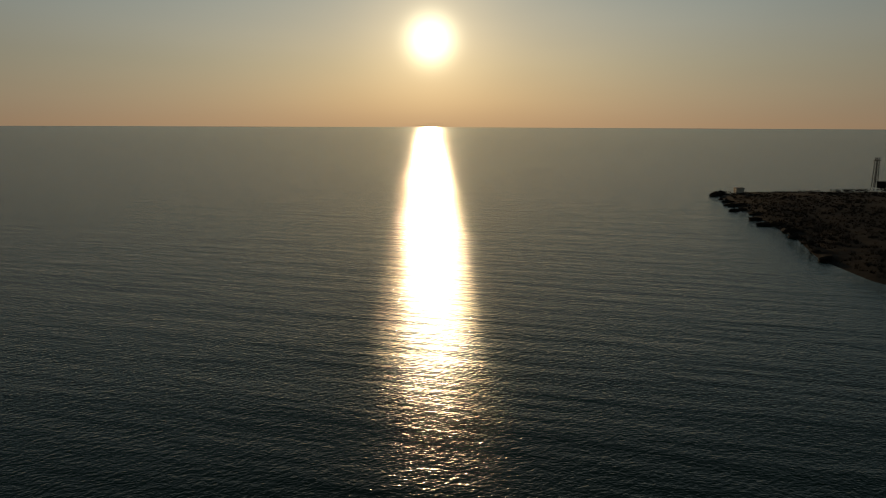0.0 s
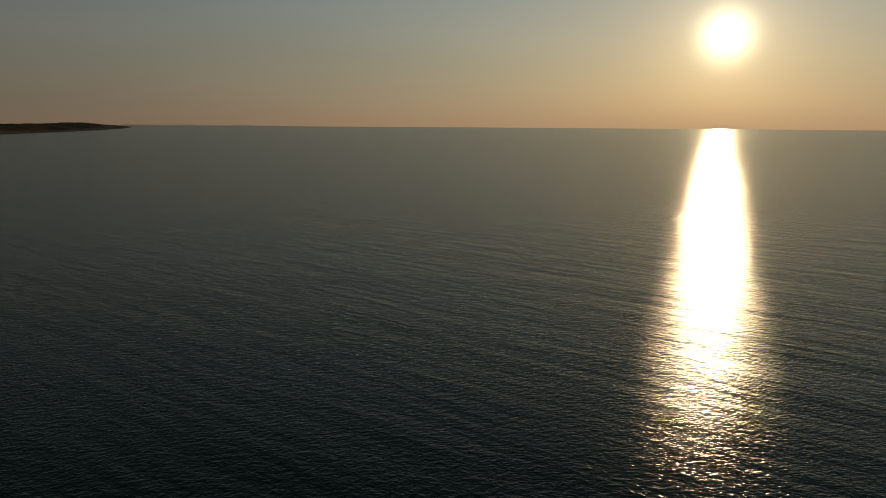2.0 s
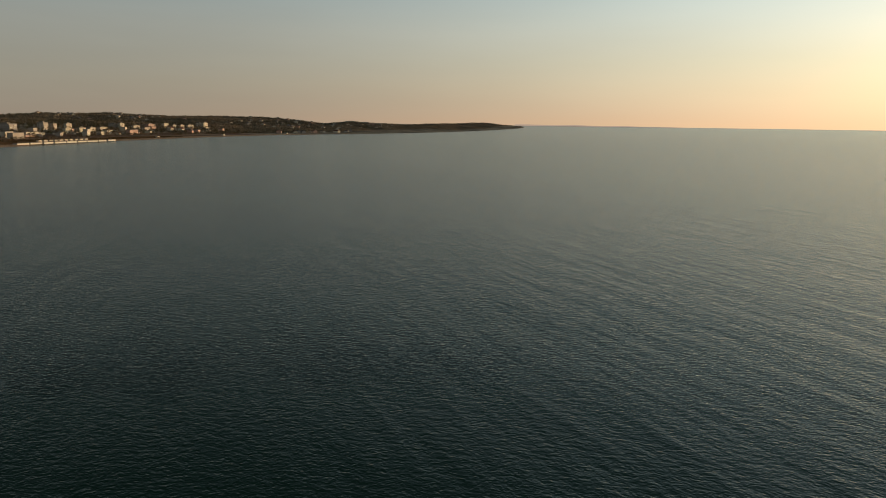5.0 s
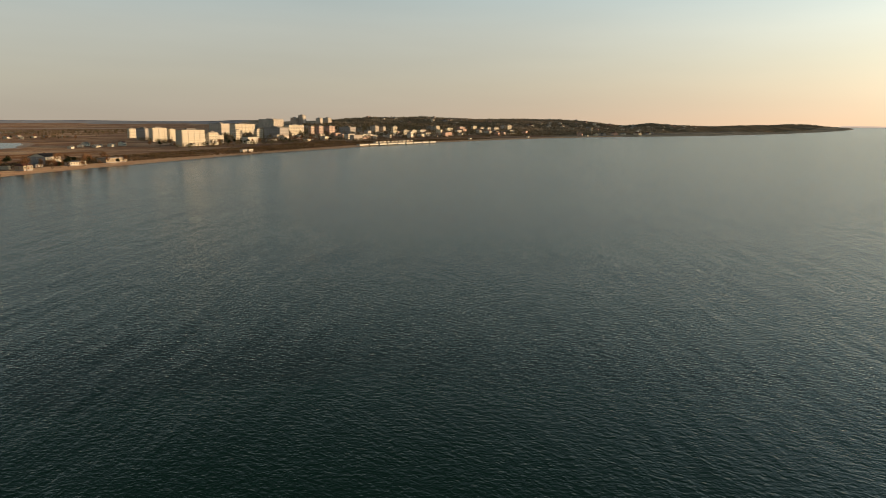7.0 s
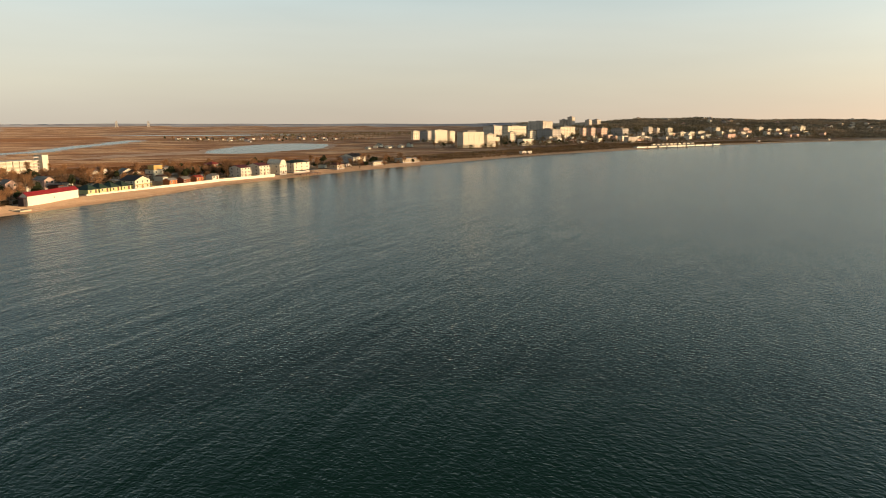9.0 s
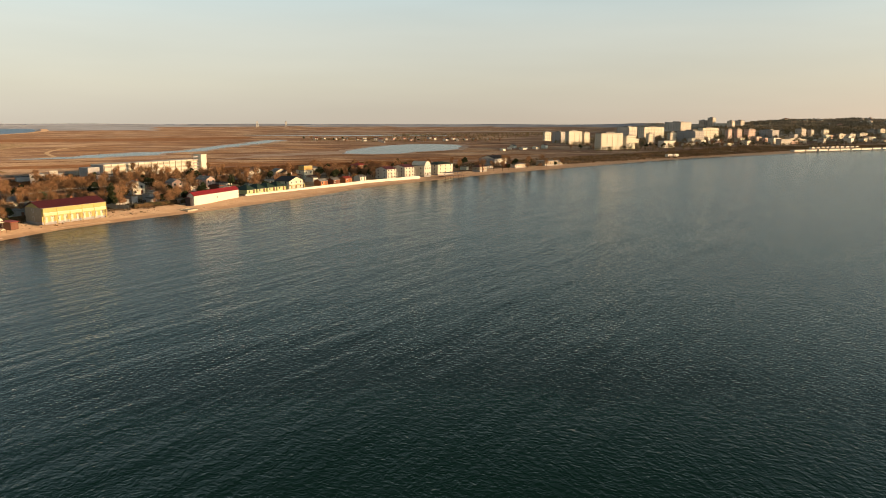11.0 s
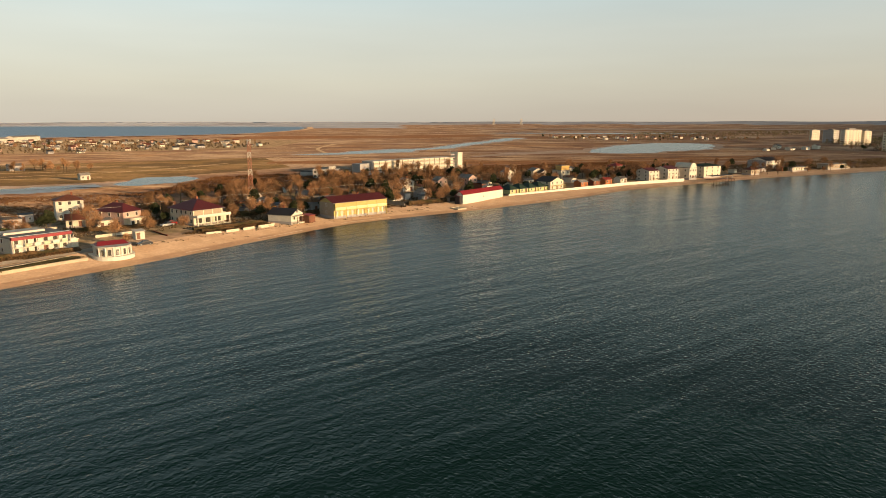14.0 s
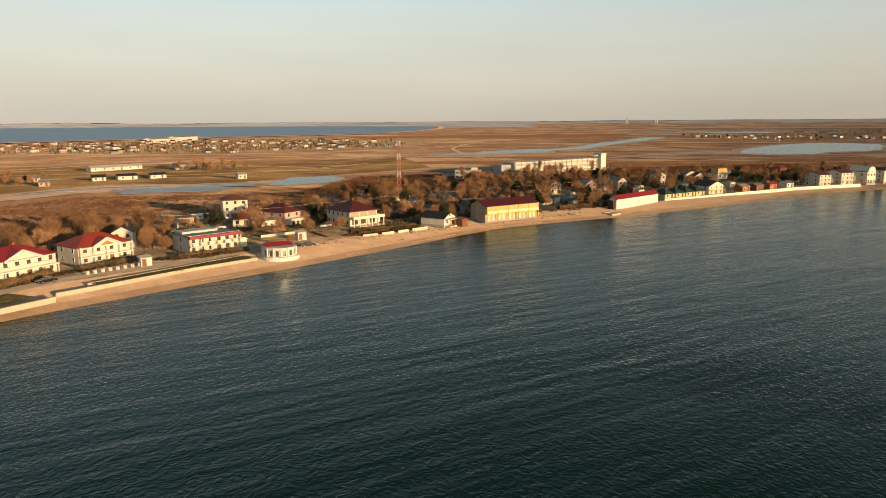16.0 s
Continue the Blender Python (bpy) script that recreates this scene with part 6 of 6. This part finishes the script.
def yard_sheds():
    rnd = random.Random(31)
    kinds = ((CREAM, ROOF_GREY, "cream garden shed with a slate roof"), (GREY_WALL, ROOF_GREY, "grey garden shed with a slate roof"), (WHITE, ROOF_GREY, "white garden shed with a slate roof"), (BRICK, ROOF_DARK, "brick shed with a dark roof"), (BEIGE_WALL, ROOF_BROWN, "beige shed with a brown roof"), (GREY_WALL, ROOF_DARK, "grey shed with a dark roof"))
    for poly, count in ((((-205, 196), (-172, 178), (-150, 190), (-152, 206), (-185, 214)), 6), (((-160, 262), (-105, 246), (-92, 262), (-118, 292), (-150, 282)), 12), (((-104, 252), (-90, 262), (-66, 290), (-50, 306), (-66, 322), (-108, 290)), 15), (((-95, 330), (-52, 318), (-30, 352), (-50, 380), (-90, 366)), 14), (((-40, 360), (-22, 368), (20, 428), (0, 440), (-44, 400)), 14),
                        (((30, 430), (44, 446), (96, 490), (84, 510), (20, 470)), 10), (((130, 510), (180, 555), (165, 570), (110, 525)), 6)):
        for x, y in scatter(poly, count, 7.5, rnd):
            wall, roof, lab = rnd.choice(kinds)
            shed("shed", lab, (x, y), rnd.choice((45, 55, 62, 145)) + rnd.uniform(-6, 6), rnd.uniform(3, 8), rnd.uniform(3, 4.5), rnd.uniform(2.2, 3.0), wall, roof)


yard_sheds()


def hedge(pts, wide, high, label):
    """A clipped hedge: a lumpy box along a line."""
    bm = bmesh.new()
    line = smooth_line(pts, 0.9)
    rows = []
    for i, p in enumerate(line):
        t = (line[min(i + 1, len(line) - 1)] - line[max(i - 1, 0)]).normalized()
        n = Vector((-t.y, t.x))
        z = land(*p)
        row = []
        for s, h in ((-1, -0.2), (-1.05, high * 0.6), (-0.6, high), (0.6, high), (1.05, high * 0.6), (1, -0.2)):
            q = p + n * (s * wide / 2 * (1 + 0.4 * noise.noise((*p, s * 3))))
            row.append(bm.verts.new((q.x, q.y, z + h * (1 + 0.45 * noise.noise((p.x * 1.1, p.y * 1.1, s + 7))))))
        rows.append(row)
    for a, b in zip(rows, rows[1:]):
        for k in range(5):
            bm.faces.new((a[k], b[k], b[k + 1], a[k + 1]))
    bm.faces.new(rows[0])
    bm.faces.new(rows[-1][::-1])
    tagged(part("hedge", bm, HEDGE), label, "hedge", "hedges in the yards")


for pts, w, h in ((((-138, 152), (-132, 160), (-126, 168)), 2.2, 1.2), (((-150, 130), (-148, 140), (-146, 147)), 2.0, 1.3), (((-152, 104), (-152, 114), (-153, 124)), 2.4, 1.4), (((-114, 208), (-106, 219), (-99, 229)), 1.6, 0.9), (((-110, 206), (-103, 215)), 1.4, 0.7),
                  (((-150, 197), (-140, 207), (-134, 212)), 1.4, 1.3), (((-100, 242), (-92, 252), (-84, 262)), 2.0, 1.6), (((-128, 226), (-120, 238), (-110, 248)), 2.2, 2.0), (((-60, 292), (-50, 304), (-42, 312)), 2.0, 1.5), (((-130, 262), (-112, 276)), 2.2, 2.0), (((-88, 300), (-70, 318)), 2.4, 2.0)):
    hedge(pts, w, h, "low brown and olive hedge in a beach-side yard")


def utility_pole(at, high=8.0):
    p = thing("utility_pole", "grey timber utility pole in the yards", "pole", pose(at[0], at[1], land(*at)), "utility poles")
    bm = bmesh.new()
    bar(bm, (0, 0, -0.3), (0, 0, high), 0.15, 0.11, 7)
    part("pole", bm, BARK, p)
    part("crossarm", boxes((-0.9, -0.06, high - 0.6, 0.9, 0.06, high - 0.45)), BARK, p)
    for x in (-0.8, 0.0, 0.8):
        part("insulator", boxes((x - 0.06, -0.06, high - 0.45, x + 0.06, 0.06, high - 0.25)), WHITE_PAINT, p)


POLES = ((-166, 176), (-152, 198), (-136, 224), (-122, 250), (-106, 276), (-90, 302), (-72, 330), (-54, 356), (-36, 384), (-16, 410))
for at in POLES:
    utility_pole(at)
for a, b in zip(POLES, POLES[1:]):
    bm = bmesh.new()
    pts = [Vector((a[0] + (b[0] - a[0]) * t, a[1] + (b[1] - a[1]) * t, 9.55 - 2.4 * t * (1 - t))) for t in [k / 6 for k in range(7)]]
    for p, q in zip(pts, pts[1:]):
        bar(bm, p, q, 0.025, 0.025, 3)
    tagged(part("cable", bm, METAL), "thin overhead cable slung between two poles", "cable", "overhead cables")


def fence(pts, high, label):
    f = thing("fence", label, "fence", pose(0, 0, 0), "yard fences")
    for (ax, ay), (bx, by) in zip(pts, pts[1:]):
        a, b = Vector((ax, ay)), Vector((bx, by))
        n = max(1, round((b - a).length / 2.5))
        for k in range(n):
            p, q = a.lerp(b, k / n), a.lerp(b, (k + 1) / n)
            ang = math.degrees(math.atan2(q.y - p.y, q.x - p.x))
            o = part("panel", boxes((0.08, -0.03, 0.1, (q - p).length - 0.08, 0.03, high)), BEIGE_WALL, f)
            o.matrix_basis = pose(p.x, p.y, land(*p) + 0.07, 0, 0, ang)
            o = part("post", boxes((-0.07, -0.07, -0.3, 0.07, 0.07, high + 0.1)), GREY_WALL, f)
            o.matrix_basis = pose(p.x, p.y, land(*p) + 0.07, 0, 0, ang)


fence(((-132, 172), (-142, 186), (-152, 196)), 1.6, "beige panel fence between yards")
fence(((-96, 240), (-108, 250), (-120, 262)), 1.6, "beige panel fence behind the beach house")
fence(((-60, 285), (-74, 296), (-86, 308)), 1.7, "beige panel fence behind the motel")
fence(((-44, 306), (-58, 318), (-70, 330)), 1.7, "beige panel fence beside cottages")

# a slipway, and low timber groynes on the sand
t = thing("slipway", "pale concrete slipway on the sand", "slipway", pose(-40, 291, 0.75, 0, 0, 60))
part("slab", boxes((0, -3, -0.8, 6, 1, 0.25)), CONCRETE, t)
part("kerb", boxes((0, 1.01, -0.8, 6, 1.3, 0.5)), CONCRETE, t)
rnd = random.Random(77)
for k in range(16):
    i = rnd.choice([i for i, p in enumerate(COAST) if 95 < p.y < 330 and p.x < 0])
    p = COAST[i] + INLAND[i] * rnd.uniform(5, 12)
    z = beach_height(8, p.x, p.y)
    o = thing("driftwood", "weathered driftwood log lying on the sand", "driftwood", pose(p.x, p.y, z - 0.25, 0, 0, rnd.uniform(0, 180)), "driftwood on the beach")
    bm = bmesh.new()
    bar(bm, (0, 0, 0.12), (rnd.uniform(1.2, 3), 0.3, 0.16), 0.16, 0.09, 6)
    part("log", bm, BARK, o)


def beach_cabins():
    """White bathing cabins in rows along the far beach."""
    rnd = random.Random(9)
    first = None
    for x0, x1, step in ((285, 402, 7.0), (690, 815, 8.0), (1000, 1060, 9), (1240, 1300, 9), (1480, 1560, 30)):
        last = -1e9
        for p, n in zip(COAST, INLAND):
            if x0 < p.x < x1 and p.x - last > step:
                last = p.x
                q = p + n * (9 if p.x < 420 else 17)
                ang = math.degrees(math.atan2(-n.x, n.y))
                m = pose(q.x, q.y, land(q.x, q.y) + 0.05, 0, 0, ang + rnd.uniform(-4, 4))
                if first is None:
                    first = thing("bathing_cabin", "low white bathing cabin on the beach", "cabin", m, "white bathing cabins")
                    part("wall", boxes((0, 0, -0.4, 8.5, 4, 2.6)), WHITE, first)
                    part("roof", boxes((-0.3, -0.5, 2.6, 8.8, 4.3, 2.8)), WHITE_PAINT, first)
                    door(first, 2, 0, 0.1)
                    window(first, 5.5, 0, 0.9, 1.6, 1.1)
                else:
                    copy_thing(first, m)


beach_cabins()


# ---------------------------------------------------------------- the spur against the light
def rock(at, size, seed):
    bm = bmesh.new()
    bmesh.ops.create_icosphere(bm, subdivisions=2, radius=1.0)
    for v in bm.verts:
        v.co *= 1 + 0.5 * noise.noise(v.co * 1.3 + Vector((seed * 3.1, 0, 0)))
        v.co.x *= size * 1.5
        v.co.y *= size
        v.co.z *= size * 0.6
    o = part("boulder", bm, BACKLIT_SPUR)
    o.matrix_basis = pose(at[0], at[1], 0.15, 0, 0, seed * 47)
    tagged(o, "dark boulder at the edge of the spur", "boulder", "boulders along the spur")


rnd = random.Random(3)
for k in range(46):
    i = min(int(rnd.random() ** 1.3 * 34), len(COAST) - 1)
    p = COAST[i] + INLAND[i] * rnd.uniform(-2.5, 3.0)
    if p.x > 100:
        rock(p, rnd.uniform(0.8, 2.4), k)
for k, (x, y, s) in enumerate(((375, -488, 2.0), (379, -491, 1.6), (368, -480, 2.6), (311, -434, 1.7), (372, -487, 3.0), (366, -476, 1.6))):
    rock((x, y), s, 60 + k)
# tower and hut take the silhouette's near-black too
t = thing("beacon_tower", "lattice beacon tower on the spur, darkened as a silhouette", "tower", pose(352, -587, 3.0))
bm = bmesh.new()
for sx, sy in ((-1, -1), (1, -1), (1, 1), (-1, 1)):
    bar(bm, (sx * 1.2, sy * 1.2, -0.5), (sx * 0.7, sy * 0.7, 17), 0.22, 0.18, 5)
for k in range(6):
    z0, z1 = 17 * k / 6, 17 * (k + 1) / 6
    for s in (-1, 1):
        bar(bm, (-1.1, s * 1.1, z0), (1.0, s * 1.0, z1), 0.1, 0.1, 4)
        bar(bm, (s * 1.1, 1.1, z0), (s * 1.0, -1.0, z1), 0.1, 0.1, 4)
part("lattice", bm, BACKLIT_SPUR, t)
part("platform", boxes((-1.5, -1.5, 15.2, 1.5, 1.5, 15.5)), BACKLIT_SPUR, t)
part("hut", boxes((-8, -2.5, -0.5, -3, 2.5, 3.0), (-8.3, -2.8, 3.0, -2.7, 2.8, 3.3)), BACKLIT_SPUR, t)


def far_coast():
    """A low hazy coast on the horizon beyond the headland; emission stands in for the haze."""
    m = bpy.data.materials.new("emissive_haze")
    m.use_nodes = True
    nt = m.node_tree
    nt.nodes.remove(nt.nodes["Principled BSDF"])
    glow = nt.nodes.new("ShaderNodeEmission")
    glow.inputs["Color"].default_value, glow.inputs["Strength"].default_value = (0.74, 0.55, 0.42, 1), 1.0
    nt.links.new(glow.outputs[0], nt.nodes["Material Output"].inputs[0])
    bm = bmesh.new()
    rows = []
    for k in range(61):
        t = k / 60
        a = radians(22.0 - 13.5 * t)
        top = 22 + 12 * (1 - t) ** 0.7 * (0.75 + 0.35 * noise.noise((t * 7, 2, 5)))
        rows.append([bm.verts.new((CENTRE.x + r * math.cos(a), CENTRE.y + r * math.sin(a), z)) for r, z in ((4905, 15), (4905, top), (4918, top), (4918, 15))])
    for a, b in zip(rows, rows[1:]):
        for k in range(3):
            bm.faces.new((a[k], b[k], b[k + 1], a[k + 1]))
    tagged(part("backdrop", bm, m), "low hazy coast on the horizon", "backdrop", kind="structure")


far_coast()
